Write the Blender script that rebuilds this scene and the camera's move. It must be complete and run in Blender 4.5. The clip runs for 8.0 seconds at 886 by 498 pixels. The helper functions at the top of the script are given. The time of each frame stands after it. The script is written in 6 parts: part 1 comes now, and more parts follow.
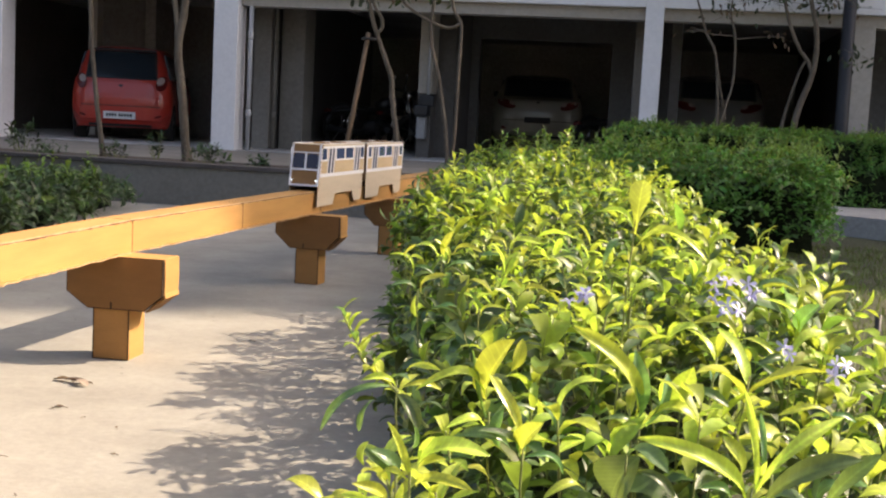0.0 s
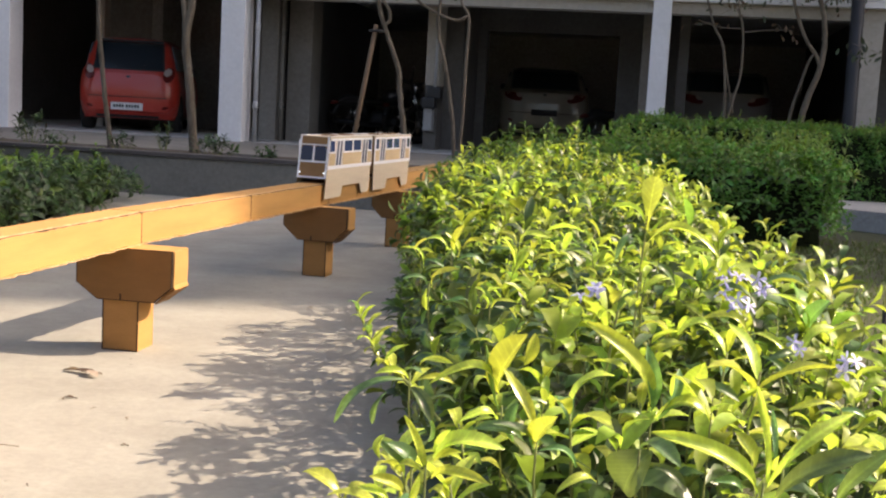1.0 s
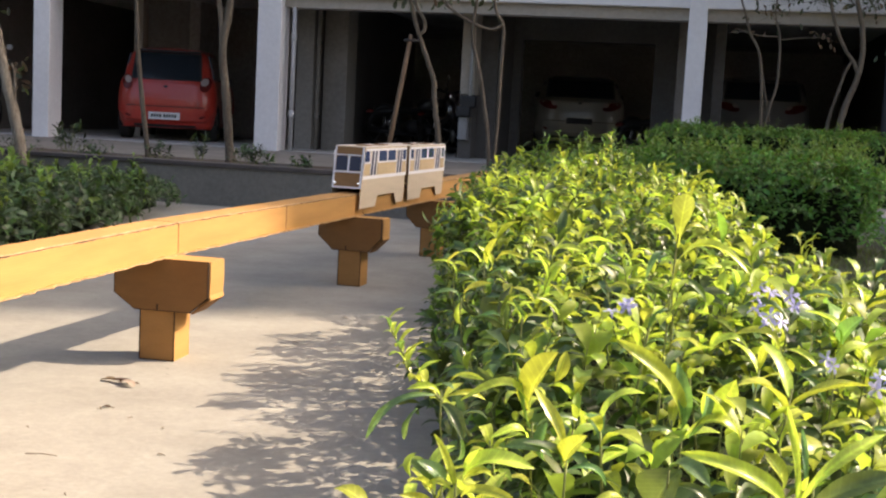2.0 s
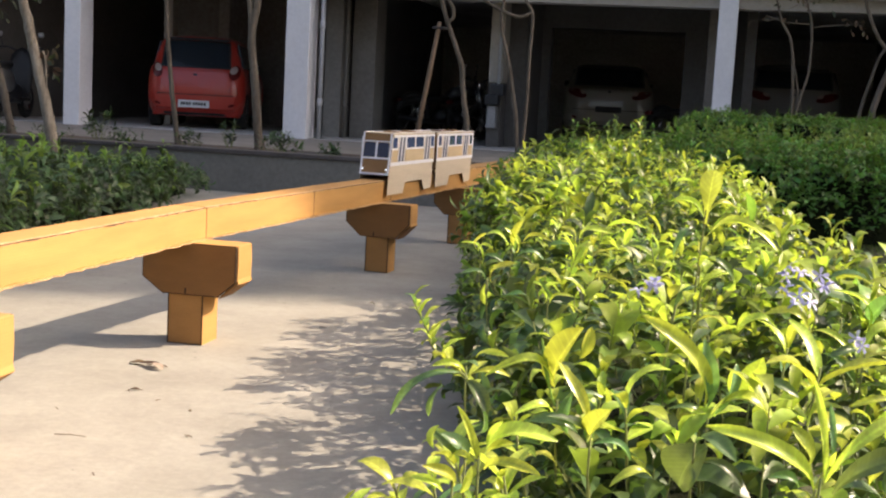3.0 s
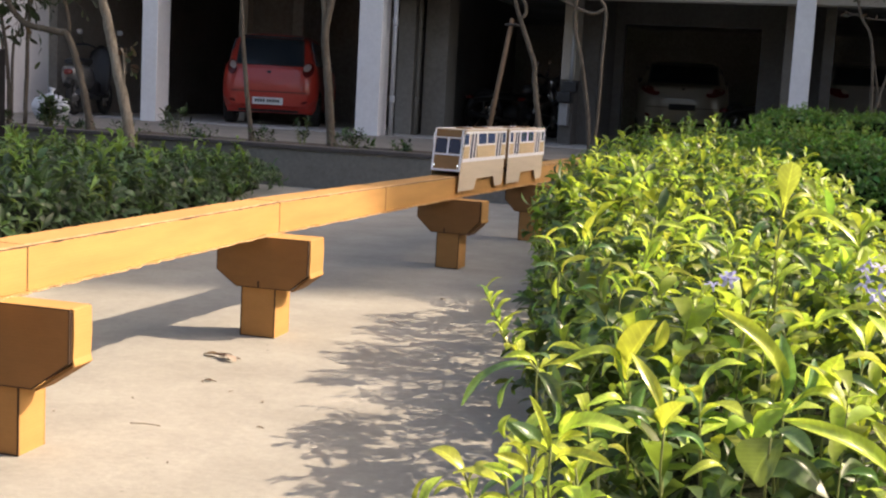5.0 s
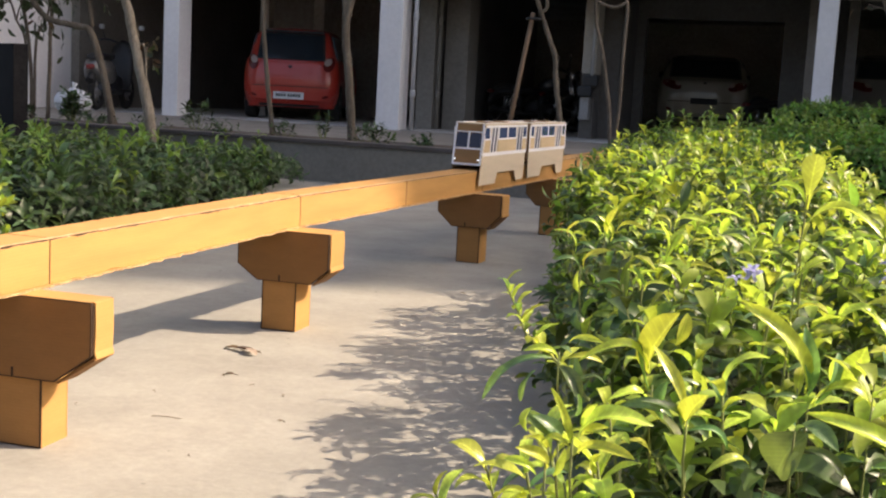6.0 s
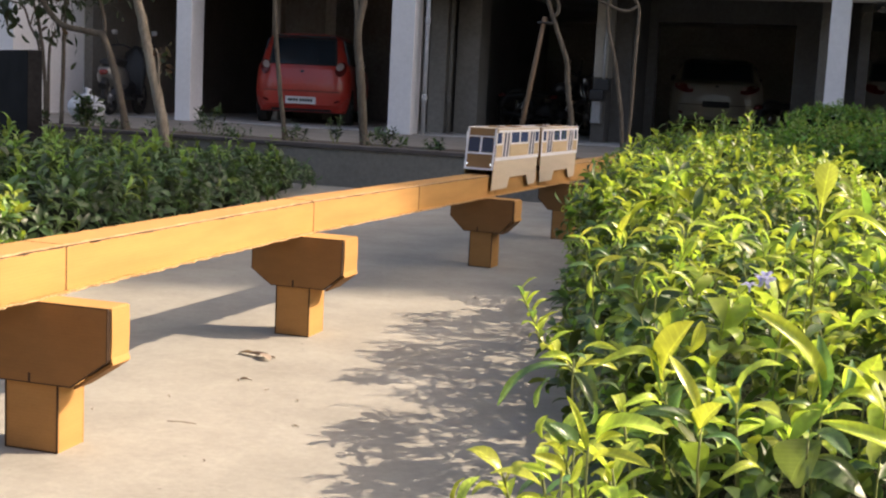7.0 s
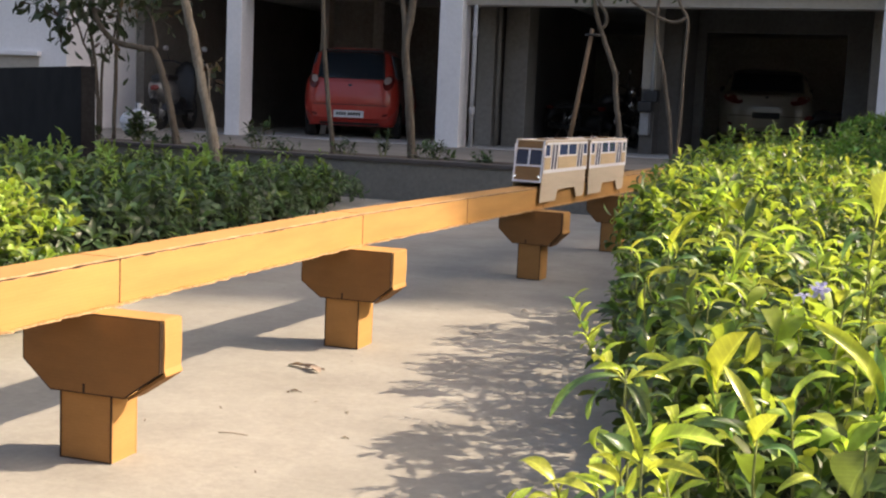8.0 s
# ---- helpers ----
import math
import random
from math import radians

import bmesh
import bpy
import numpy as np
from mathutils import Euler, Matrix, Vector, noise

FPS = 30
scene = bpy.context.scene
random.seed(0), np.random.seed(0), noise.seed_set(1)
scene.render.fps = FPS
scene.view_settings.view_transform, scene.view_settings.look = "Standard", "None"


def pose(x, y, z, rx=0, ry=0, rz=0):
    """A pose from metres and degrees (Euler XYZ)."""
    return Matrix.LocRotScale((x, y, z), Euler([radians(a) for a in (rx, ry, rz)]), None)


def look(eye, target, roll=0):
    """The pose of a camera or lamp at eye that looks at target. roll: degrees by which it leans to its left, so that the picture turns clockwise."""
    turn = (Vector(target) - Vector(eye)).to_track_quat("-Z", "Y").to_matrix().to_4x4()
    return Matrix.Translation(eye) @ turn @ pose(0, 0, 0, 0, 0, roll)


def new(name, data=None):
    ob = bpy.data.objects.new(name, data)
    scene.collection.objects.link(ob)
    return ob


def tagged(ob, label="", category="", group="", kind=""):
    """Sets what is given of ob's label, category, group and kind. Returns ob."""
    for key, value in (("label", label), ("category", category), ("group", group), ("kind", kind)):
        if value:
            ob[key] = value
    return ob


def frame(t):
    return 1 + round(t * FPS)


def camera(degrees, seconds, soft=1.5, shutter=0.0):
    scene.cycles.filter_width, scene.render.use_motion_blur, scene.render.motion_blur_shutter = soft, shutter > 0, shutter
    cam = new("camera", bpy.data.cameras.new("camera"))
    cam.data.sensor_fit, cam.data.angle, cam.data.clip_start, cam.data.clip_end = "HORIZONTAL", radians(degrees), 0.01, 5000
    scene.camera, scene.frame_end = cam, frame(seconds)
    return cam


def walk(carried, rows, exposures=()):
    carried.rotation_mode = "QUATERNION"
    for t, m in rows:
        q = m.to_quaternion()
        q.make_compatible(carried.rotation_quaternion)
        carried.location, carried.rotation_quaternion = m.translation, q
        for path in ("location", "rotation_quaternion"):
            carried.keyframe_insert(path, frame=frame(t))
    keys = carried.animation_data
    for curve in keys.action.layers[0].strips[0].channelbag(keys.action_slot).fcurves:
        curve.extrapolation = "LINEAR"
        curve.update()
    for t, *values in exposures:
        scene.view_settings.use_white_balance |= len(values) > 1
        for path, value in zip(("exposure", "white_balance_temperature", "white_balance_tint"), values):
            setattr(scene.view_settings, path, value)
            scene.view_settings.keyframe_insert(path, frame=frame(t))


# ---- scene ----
cam = camera(40.9, 8.0, soft=2.2)
PATH = [
    (0, (-0.057, 0.043, 0.928), (-0.037, 2.031, 0.711), 3.0),
    (0.5, (-0.059, 0.045, 0.928), (-0.035, 2.032, 0.699), 3.0),
    (1, (-0.066, 0.032, 0.932), (-0.055, 2.019, 0.701), 3.2),
    (1.5, (-0.068, 0.017, 0.943), (-0.083, 2.005, 0.717), 3.0),
    (1.7, (-0.066, 0.019, 0.946), (-0.096, 2.005, 0.726), 3.0),
    (2.8, (-0.058, 0.028, 0.93), (-0.143, 2.011, 0.695), 3.1),
    (3, (-0.058, 0.028, 0.928), (-0.153, 2.011, 0.687), 3.1),
    (3.5, (-0.059, 0.027, 0.929), (-0.176, 2.01, 0.69), 3.2),
    (4, (-0.059, 0.028, 0.927), (-0.203, 2.009, 0.688), 3.2),
    (4.5, (-0.062, 0.027, 0.926), (-0.251, 2.003, 0.678), 3.2),
    (4.7, (-0.06, 0.027, 0.924), (-0.258, 2.003, 0.675), 3.2),
    (5.8, (-0.061, 0.033, 0.914), (-0.306, 2.001, 0.653), 3.1),
    (6, (-0.061, 0.033, 0.917), (-0.307, 2.001, 0.655), 3.1),
    (6.5, (-0.066, 0.03, 0.92), (-0.325, 1.995, 0.658), 2.9),
    (7, (-0.064, 0.02, 0.924), (-0.33, 1.986, 0.667), 2.9),
    (7.5, (-0.059, 0.02, 0.92), (-0.355, 1.982, 0.669), 2.8),
    (8, (-0.068, 0.016, 0.922), (-0.414, 1.971, 0.683), 2.5),
]
EXPOSURES = [(0.0, 0.80, 7080, 15), (4.0, 0.74, 7080, 15), (6.0, 0.67, 7080, 15), (8.0, 0.63, 7080, 15)]
walk(cam, [(t, look(eye, target, roll)) for t, eye, target, roll in PATH], EXPOSURES)

# ---------------------------------------------------------------- light
SUN_AZ, SUN_EL = radians(74.6), radians(40)          # azimuth from +y towards +x
world = bpy.data.worlds.new("sky")
scene.world = world
world.use_nodes = True
wn = world.node_tree
sky = wn.nodes.new("ShaderNodeTexSky")
sky.sky_type, sky.sun_disc = "NISHITA", False
sky.sun_elevation, sky.sun_rotation = SUN_EL, SUN_AZ
sky.dust_density, sky.ozone_density, sky.air_density = 4.0, 0.0, 0.8
wn.links.new(sky.outputs[0], wn.nodes["Background"].inputs[0])
wn.nodes["Background"].inputs[1].default_value = 0.18
sun = new("sun", bpy.data.lights.new("sun", "SUN"))
sun.data.energy, sun.data.angle, sun.data.color = 5.0, radians(0.6), (1.0, 0.85, 0.675)
to_sun = Vector((math.sin(SUN_AZ) * math.cos(SUN_EL), math.cos(SUN_AZ) * math.cos(SUN_EL), math.sin(SUN_EL)))
sun.matrix_world = look(to_sun * 40, (0, 0, 0))


# ---------------------------------------------------------------- materials
def nodes_of(name):
    m = bpy.data.materials.new(name)
    m.use_nodes = True
    t = m.node_tree
    return m, t, t.nodes["Principled BSDF"]


def node(t, kind, **values):
    n = t.nodes.new(kind)
    for k, v in values.items():
        n.inputs[k].default_value = v
    return n


def surface(name, colour, rough=0.7, metal=0.0, grain=40.0, stain=2.5, amount=0.25, bump=0.2, dark=0.6, depth=0.002,
            coat=0.0, stretch=(1, 1, 1), specular=0.5, fine=1.0):
    """A surface with stains on a large scale and grain on a small one, in colour, gloss and relief."""
    m, t, b = nodes_of(name)
    pos = t.nodes.new("ShaderNodeTexCoord")
    mp = node(t, "ShaderNodeMapping", Scale=stretch)
    t.links.new(pos.outputs["Object"], mp.inputs[0])
    big = node(t, "ShaderNodeTexNoise", Scale=stain, Detail=6.0, Roughness=0.6)
    small = node(t, "ShaderNodeTexNoise", Scale=grain, Detail=4.0, Roughness=0.65)
    for n in (big, small):
        t.links.new(mp.outputs[0], n.inputs["Vector"])
    both = node(t, "ShaderNodeMath")
    both.operation = "MULTIPLY_ADD"
    both.inputs[1].default_value = fine
    t.links.new(small.outputs[0], both.inputs[0])
    t.links.new(big.outputs[0], both.inputs[2])
    ramp = node(t, "ShaderNodeMapRange", **{"From Min": 0.2 + 0.5 * fine, "From Max": 0.85 + 0.5 * fine, "To Min": 0.0, "To Max": 1.0})
    t.links.new(both.outputs[0], ramp.inputs[0])
    mix = t.nodes.new("ShaderNodeMix")
    mix.data_type = "RGBA"
    mix.inputs["A"].default_value = (*[c * (1 - amount) * (dark if i == 2 else (1 + dark) / 2 if i == 1 else 1) ** (amount) for i, c in enumerate(colour)], 1)
    mix.inputs["B"].default_value = (*[min(1, c * (1 + amount * 0.5)) for c in colour], 1)
    t.links.new(ramp.outputs[0], mix.inputs["Factor"])
    t.links.new(mix.outputs["Result"], b.inputs["Base Color"])
    gloss = node(t, "ShaderNodeMapRange", **{"From Min": 0.3, "From Max": 0.7, "To Min": max(0.02, rough - 0.1), "To Max": min(1, rough + 0.1)})
    t.links.new(small.outputs[0], gloss.inputs[0])
    t.links.new(gloss.outputs[0], b.inputs["Roughness"])
    b.inputs["Metallic"].default_value = metal
    b.inputs["Coat Weight"].default_value = coat
    b.inputs["Specular IOR Level"].default_value = specular
    if bump:
        bp = node(t, "ShaderNodeBump", Strength=bump, Distance=depth)
        t.links.new(both.outputs[0], bp.inputs["Height"])
        t.links.new(bp.outputs[0], b.inputs["Normal"])
    return m


def flecked(m, spacing, size, deepest):
    """Small dark flecks of dirt and fine cloudy wear over a surface, denser in some places than in others."""
    t = m.node_tree
    b = t.nodes["Principled BSDF"]
    old = b.inputs["Base Color"].links[0].from_socket
    pos = t.nodes.new("ShaderNodeTexCoord")
    cells = node(t, "ShaderNodeTexVoronoi", Scale=1 / spacing)
    where = node(t, "ShaderNodeTexNoise", Scale=3.1, Detail=3.0)
    cloud = node(t, "ShaderNodeTexNoise", Scale=14.0, Detail=5.0, Roughness=0.7)
    for n in (cells, where, cloud):
        t.links.new(pos.outputs["Object"], n.inputs["Vector"])
    reach = node(t, "ShaderNodeMapRange", **{"From Min": 0.45, "From Max": 0.75, "To Min": 0.0, "To Max": size / spacing})
    t.links.new(where.outputs[0], reach.inputs[0])
    inside = node(t, "ShaderNodeMath")
    inside.operation = "SUBTRACT"
    t.links.new(cells.outputs["Distance"], inside.inputs[0])
    t.links.new(reach.outputs[0], inside.inputs[1])
    fleck = node(t, "ShaderNodeMapRange", **{"From Min": -0.05, "From Max": 0.02, "To Min": deepest, "To Max": 1.0})
    t.links.new(inside.outputs[0], fleck.inputs[0])
    wear = node(t, "ShaderNodeMapRange", **{"From Min": 0.3, "From Max": 0.7, "To Min": 0.93, "To Max": 1.06})
    t.links.new(cloud.outputs[0], wear.inputs[0])
    both = node(t, "ShaderNodeMath")
    both.operation = "MULTIPLY"
    t.links.new(fleck.outputs[0], both.inputs[0])
    t.links.new(wear.outputs[0], both.inputs[1])
    hsv = t.nodes.new("ShaderNodeHueSaturation")
    t.links.new(old, hsv.inputs["Color"])
    t.links.new(both.outputs[0], hsv.inputs["Value"])
    t.links.new(hsv.outputs[0], b.inputs["Base Color"])
    return m


def leaf_material(name, colour, through_colour, clear=0.45, rough=0.35, hue=0.02, value=0.35, rib=False):
    """A leaf: glossy skin, light coming through the blade, each blade a little different; rib: pale midrib and side veins along the blade's own axis."""
    m, t, b = nodes_of(name)
    geo = t.nodes.new("ShaderNodeNewGeometry")
    info = t.nodes.new("ShaderNodeObjectInfo")
    add = node(t, "ShaderNodeMath")
    add.operation = "ADD"
    t.links.new(geo.outputs["Random Per Island"], add.inputs[0])
    t.links.new(info.outputs["Random"], add.inputs[1])
    fr = node(t, "ShaderNodeMath")
    fr.operation = "FRACT"
    t.links.new(add.outputs[0], fr.inputs[0])
    mott = node(t, "ShaderNodeTexNoise", Scale=70.0, Detail=3.0)
    t.links.new(geo.outputs["Position"], mott.inputs["Vector"])
    val = node(t, "ShaderNodeMapRange", **{"To Min": 1 - value, "To Max": 1 + value})
    t.links.new(fr.outputs[0], val.inputs[0])
    mul = node(t, "ShaderNodeMath")
    mul.operation = "MULTIPLY"
    mm = node(t, "ShaderNodeMapRange", **{"From Min": 0.3, "From Max": 0.7, "To Min": 0.8, "To Max": 1.2})
    t.links.new(mott.outputs[0], mm.inputs[0])
    t.links.new(mm.outputs[0], mul.inputs[0])
    t.links.new(val.outputs[0], mul.inputs[1])
    hu = node(t, "ShaderNodeMapRange", **{"To Min": 0.5 - hue, "To Max": 0.5 + hue})
    t.links.new(fr.outputs[0], hu.inputs[0])
    tr = t.nodes.new("ShaderNodeBsdfTranslucent")
    shade = mul.outputs[0]
    height = mott.outputs[0]
    if rib:
        own = t.nodes.new("ShaderNodeTexCoord")
        sep = t.nodes.new("ShaderNodeSeparateXYZ")
        t.links.new(own.outputs["Object"], sep.inputs[0])
        ax = node(t, "ShaderNodeMath")
        ax.operation = "ABSOLUTE"
        t.links.new(sep.outputs[0], ax.inputs[0])
        pale = node(t, "ShaderNodeMapRange", **{"From Min": 0.004, "From Max": 0.022, "To Min": 1.35, "To Max": 1.0})
        t.links.new(ax.outputs[0], pale.inputs[0])
        along = node(t, "ShaderNodeMath")
        along.operation = "MULTIPLY_ADD"
        along.inputs[1].default_value = -0.9
        t.links.new(ax.outputs[0], along.inputs[0])
        t.links.new(sep.outputs[1], along.inputs[2])
        many = node(t, "ShaderNodeMath")
        many.operation = "MULTIPLY"
        many.inputs[1].default_value = 62.0
        t.links.new(along.outputs[0], many.inputs[0])
        vein = node(t, "ShaderNodeMath")
        vein.operation = "SINE"
        t.links.new(many.outputs[0], vein.inputs[0])
        vr = node(t, "ShaderNodeMapRange", **{"From Min": 0.5, "From Max": 1.0, "To Min": 0.97, "To Max": 1.10})
        t.links.new(vein.outputs[0], vr.inputs[0])
        m1 = node(t, "ShaderNodeMath")
        m1.operation = "MULTIPLY"
        t.links.new(pale.outputs[0], m1.inputs[0])
        t.links.new(vr.outputs[0], m1.inputs[1])
        m2 = node(t, "ShaderNodeMath")
        m2.operation = "MULTIPLY"
        t.links.new(m1.outputs[0], m2.inputs[0])
        t.links.new(mul.outputs[0], m2.inputs[1])
        shade, height = m2.outputs[0], m1.outputs[0]
    for target, c in ((b.inputs["Base Color"], colour), (tr.inputs["Color"], through_colour)):
        hsv = t.nodes.new("ShaderNodeHueSaturation")
        hsv.inputs["Color"].default_value = (*c, 1)
        t.links.new(hu.outputs[0], hsv.inputs["Hue"])
        t.links.new(shade, hsv.inputs["Value"])
        t.links.new(hsv.outputs[0], target)
    b.inputs["Roughness"].default_value = rough
    b.inputs["Specular IOR Level"].default_value = 0.65 if rib else 0.5
    bp = node(t, "ShaderNodeBump", Strength=0.25, Distance=0.001)
    t.links.new(height, bp.inputs["Height"])
    t.links.new(bp.outputs[0], b.inputs["Normal"])
    mix = node(t, "ShaderNodeMixShader", Fac=clear)
    t.links.new(b.outputs[0], mix.inputs[1])
    t.links.new(tr.outputs[0], mix.inputs[2])
    t.links.new(mix.outputs[0], t.nodes["Material Output"].inputs[0])
    return m


def cardboard(name, colour, amount=0.18):
    """Brown corrugated board: fine flutes under the liner, fibres and scuffs."""
    m, t, b = nodes_of(name)
    pos = t.nodes.new("ShaderNodeTexCoord")
    flute = node(t, "ShaderNodeTexWave", Scale=38.0, Distortion=0.6, Detail=1.0)
    flute.bands_direction = "Z"
    fibre = node(t, "ShaderNodeTexNoise", Scale=180.0, Detail=4.0)
    scuff = node(t, "ShaderNodeTexNoise", Scale=5.0, Detail=6.0, Roughness=0.65)
    stretched = node(t, "ShaderNodeMapping", Scale=(1, 0.35, 2.5))
    t.links.new(pos.outputs["Object"], stretched.inputs[0])
    t.links.new(stretched.outputs[0], scuff.inputs["Vector"])
    for n in (flute, fibre):
        t.links.new(pos.outputs["Object"], n.inputs["Vector"])
    a = node(t, "ShaderNodeMath")
    a.operation = "MULTIPLY_ADD"
    a.inputs[1].default_value = 0.07
    t.links.new(flute.outputs[1], a.inputs[0])
    t.links.new(scuff.outputs[0], a.inputs[2])
    c = node(t, "ShaderNodeMath")
    c.operation = "MULTIPLY_ADD"
    c.inputs[1].default_value = 0.25
    t.links.new(fibre.outputs[0], c.inputs[0])
    t.links.new(a.outputs[0], c.inputs[2])
    r = node(t, "ShaderNodeMapRange", **{"From Min": 0.4, "From Max": 0.95})
    t.links.new(c.outputs[0], r.inputs[0])
    mix = t.nodes.new("ShaderNodeMix")
    mix.data_type = "RGBA"
    mix.inputs["A"].default_value = (*[q * (1 - amount) for q in colour], 1)
    mix.inputs["B"].default_value = (*[min(1, q * (1 + amount * 0.7)) for q in colour], 1)
    t.links.new(r.outputs[0], mix.inputs["Factor"])
    info = t.nodes.new("ShaderNodeObjectInfo")
    hsv = t.nodes.new("ShaderNodeHueSaturation")
    rng = node(t, "ShaderNodeMapRange", **{"To Min": 0.94, "To Max": 1.06})
    t.links.new(info.outputs["Random"], rng.inputs[0])
    t.links.new(rng.outputs[0], hsv.inputs["Value"])
    t.links.new(mix.outputs["Result"], hsv.inputs["Color"])
    t.links.new(hsv.outputs[0], b.inputs["Base Color"])
    b.inputs["Roughness"].default_value = 0.78
    b.inputs["Specular IOR Level"].default_value = 0.25
    bp = node(t, "ShaderNodeBump", Strength=0.35, Distance=0.0012)
    t.links.new(c.outputs[0], bp.inputs["Height"])
    t.links.new(bp.outputs[0], b.inputs["Normal"])
    return m


def glass_dark(name, colour, rough=0.08):
    m, t, b = nodes_of(name)
    n = node(t, "ShaderNodeTexNoise", Scale=4.0, Detail=4.0)
    r = node(t, "ShaderNodeMapRange", **{"To Min": max(0.02, rough - 0.04), "To Max": rough + 0.08})
    t.links.new(n.outputs[0], r.inputs[0])
    t.links.new(r.outputs[0], b.inputs["Roughness"])
    b.inputs["Base Color"].default_value = (*colour, 1)
    return m


CARD = cardboard("cardboard", (0.48, 0.268, 0.093))
CARD_BROWN = cardboard("cardboard_brown", (0.27, 0.155, 0.07))
CARD_TRAIN = cardboard("cardboard_pale", (0.60, 0.515, 0.385))
CARD_TAN = cardboard("cardboard_tan", (0.56, 0.43, 0.26))
# Darker board for pier fronts and backs; the fronts' shade is in the colour.
CARD_STEM_SHADED = cardboard("cardboard_stem_shaded", (0.40, 0.205, 0.07))
CARD_SHADED = cardboard("cardboard_shaded", (0.25, 0.125, 0.045))
CARD_EDGE = surface("cardboard_cut_edge", (0.05, 0.024, 0.009), 0.9, grain=260, stain=20, amount=0.5)
CARD_TORN = surface("cardboard_torn_edge", (0.60, 0.42, 0.24), 0.9, grain=160, stain=14, amount=0.5)
CARD_FRAYED = surface("cardboard_frayed_edge", (0.52, 0.35, 0.18), 0.9, grain=120, stain=30, amount=0.7)
CONCRETE = flecked(surface("path_concrete", (0.335, 0.329, 0.290), 0.85, grain=38, stain=2.2, amount=0.30, bump=0.5, depth=0.004, dark=0.85, fine=0.65), 0.07, 0.012, 0.62)
PAVING = surface("paving_concrete", (0.26, 0.235, 0.20), 0.85, grain=30, stain=2.2, amount=0.4, bump=0.3, dark=0.9)
WALL_GREY = surface("planter_plaster", (0.215, 0.205, 0.175), 0.85, grain=24, stain=1.8, amount=0.3, bump=0.3, dark=0.95)
COPING = surface("planter_coping", (0.10, 0.09, 0.085), 0.85, grain=40, stain=3, amount=0.4, bump=0.3)
SLATE = surface("dark_wall_paint", (0.023, 0.022, 0.023), 0.85, grain=30, stain=2.5, amount=0.6, bump=0.3, dark=1.0, specular=0.08)
WHITE = surface("white_paint", (0.84, 0.815, 0.80), 0.7, grain=20, stain=1.2, amount=0.10, bump=0.12, dark=0.97)
UNSEEN_BROWN = surface("unseen_wall_brown", (0.26, 0.23, 0.20), 0.9, grain=12, stain=0.8, amount=0.4, bump=0.2)
DIM_PAINT = surface("parking_wall_paint", (0.60, 0.58, 0.55), 0.85, grain=14, stain=0.7, amount=0.35, bump=0.15)
COLUMN_PAINT = surface("column_paint", (0.46, 0.42, 0.36), 0.75, grain=18, stain=1.0, amount=0.2, bump=0.15)
CEILING_PAINT = surface("ceiling_paint", (0.76, 0.75, 0.73), 0.9, grain=14, stain=0.8, amount=0.3, bump=0.1)
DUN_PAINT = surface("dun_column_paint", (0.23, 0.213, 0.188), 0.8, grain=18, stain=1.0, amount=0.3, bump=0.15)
FLOOR_DUST = surface("parking_floor_dust", (0.55, 0.53, 0.49), 0.85, grain=30, stain=2.0, amount=0.35, bump=0.3, dark=0.9)
SLAB = surface("pale_paving_concrete", (0.40, 0.39, 0.37), 0.85, grain=30, stain=2.2, amount=0.3, bump=0.3, dark=0.95)
# Parking wall greys at several darknesses; the bays' shade is put into them.
SHADED_PAINT = surface("shaded_wall_paint", (0.125, 0.117, 0.108), 0.85, grain=14, stain=0.7, amount=0.35, bump=0.15)
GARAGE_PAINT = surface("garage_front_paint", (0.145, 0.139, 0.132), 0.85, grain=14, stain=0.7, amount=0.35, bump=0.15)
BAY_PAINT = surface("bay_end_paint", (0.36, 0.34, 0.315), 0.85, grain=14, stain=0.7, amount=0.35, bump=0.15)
BACK_PAINT = surface("parking_back_paint", (0.78, 0.77, 0.75), 0.85, grain=14, stain=0.7, amount=0.3, bump=0.15)
SOIL = surface("soil", (0.10, 0.07, 0.045), 0.95, grain=45, stain=4, amount=0.5, bump=0.8, depth=0.01)
LAWN = surface("lawn_ground", (0.055, 0.065, 0.030), 0.95, grain=60, stain=1.5, amount=0.45, bump=0.9, depth=0.01)
PALE_BARK = surface("pale_bark", (0.34, 0.29, 0.22), 0.9, grain=60, stain=9, amount=0.6, bump=0.8, depth=0.006, stretch=(1, 1, 0.25))
BARK = surface("bark", (0.165, 0.135, 0.10), 0.9, grain=60, stain=9, amount=0.6, bump=0.8, depth=0.006, stretch=(1, 1, 0.25))
STAKE = surface("stake_wood", (0.20, 0.135, 0.085), 0.85, grain=50, stain=5, amount=0.35, bump=0.5, stretch=(1, 1, 0.15))
TWIG = surface("green_twig", (0.20, 0.25, 0.08), 0.7, grain=80, stain=12, amount=0.4, bump=0.3)
# Near-black: the shade between the leaves is put into this colour.
INNER_SHADE = surface("hedge_inner_shade", (0.016, 0.023, 0.009), 0.95, specular=0.12, grain=38, stain=9, amount=0.7, bump=1.0, depth=0.03)
YOUNG = leaf_material("young_leaf", (0.28, 0.371, 0.056), (0.507, 0.66, 0.07), clear=0.45, rough=0.42, hue=0.018, value=0.3)
MATURE = leaf_material("mature_leaf", (0.052, 0.096, 0.030), (0.12, 0.20, 0.030), clear=0.24, rough=0.37, hue=0.022, value=0.4)
MID = leaf_material("midgreen_leaf", (0.138, 0.222, 0.045), (0.29, 0.45, 0.055), clear=0.38, rough=0.40, hue=0.025, value=0.35)
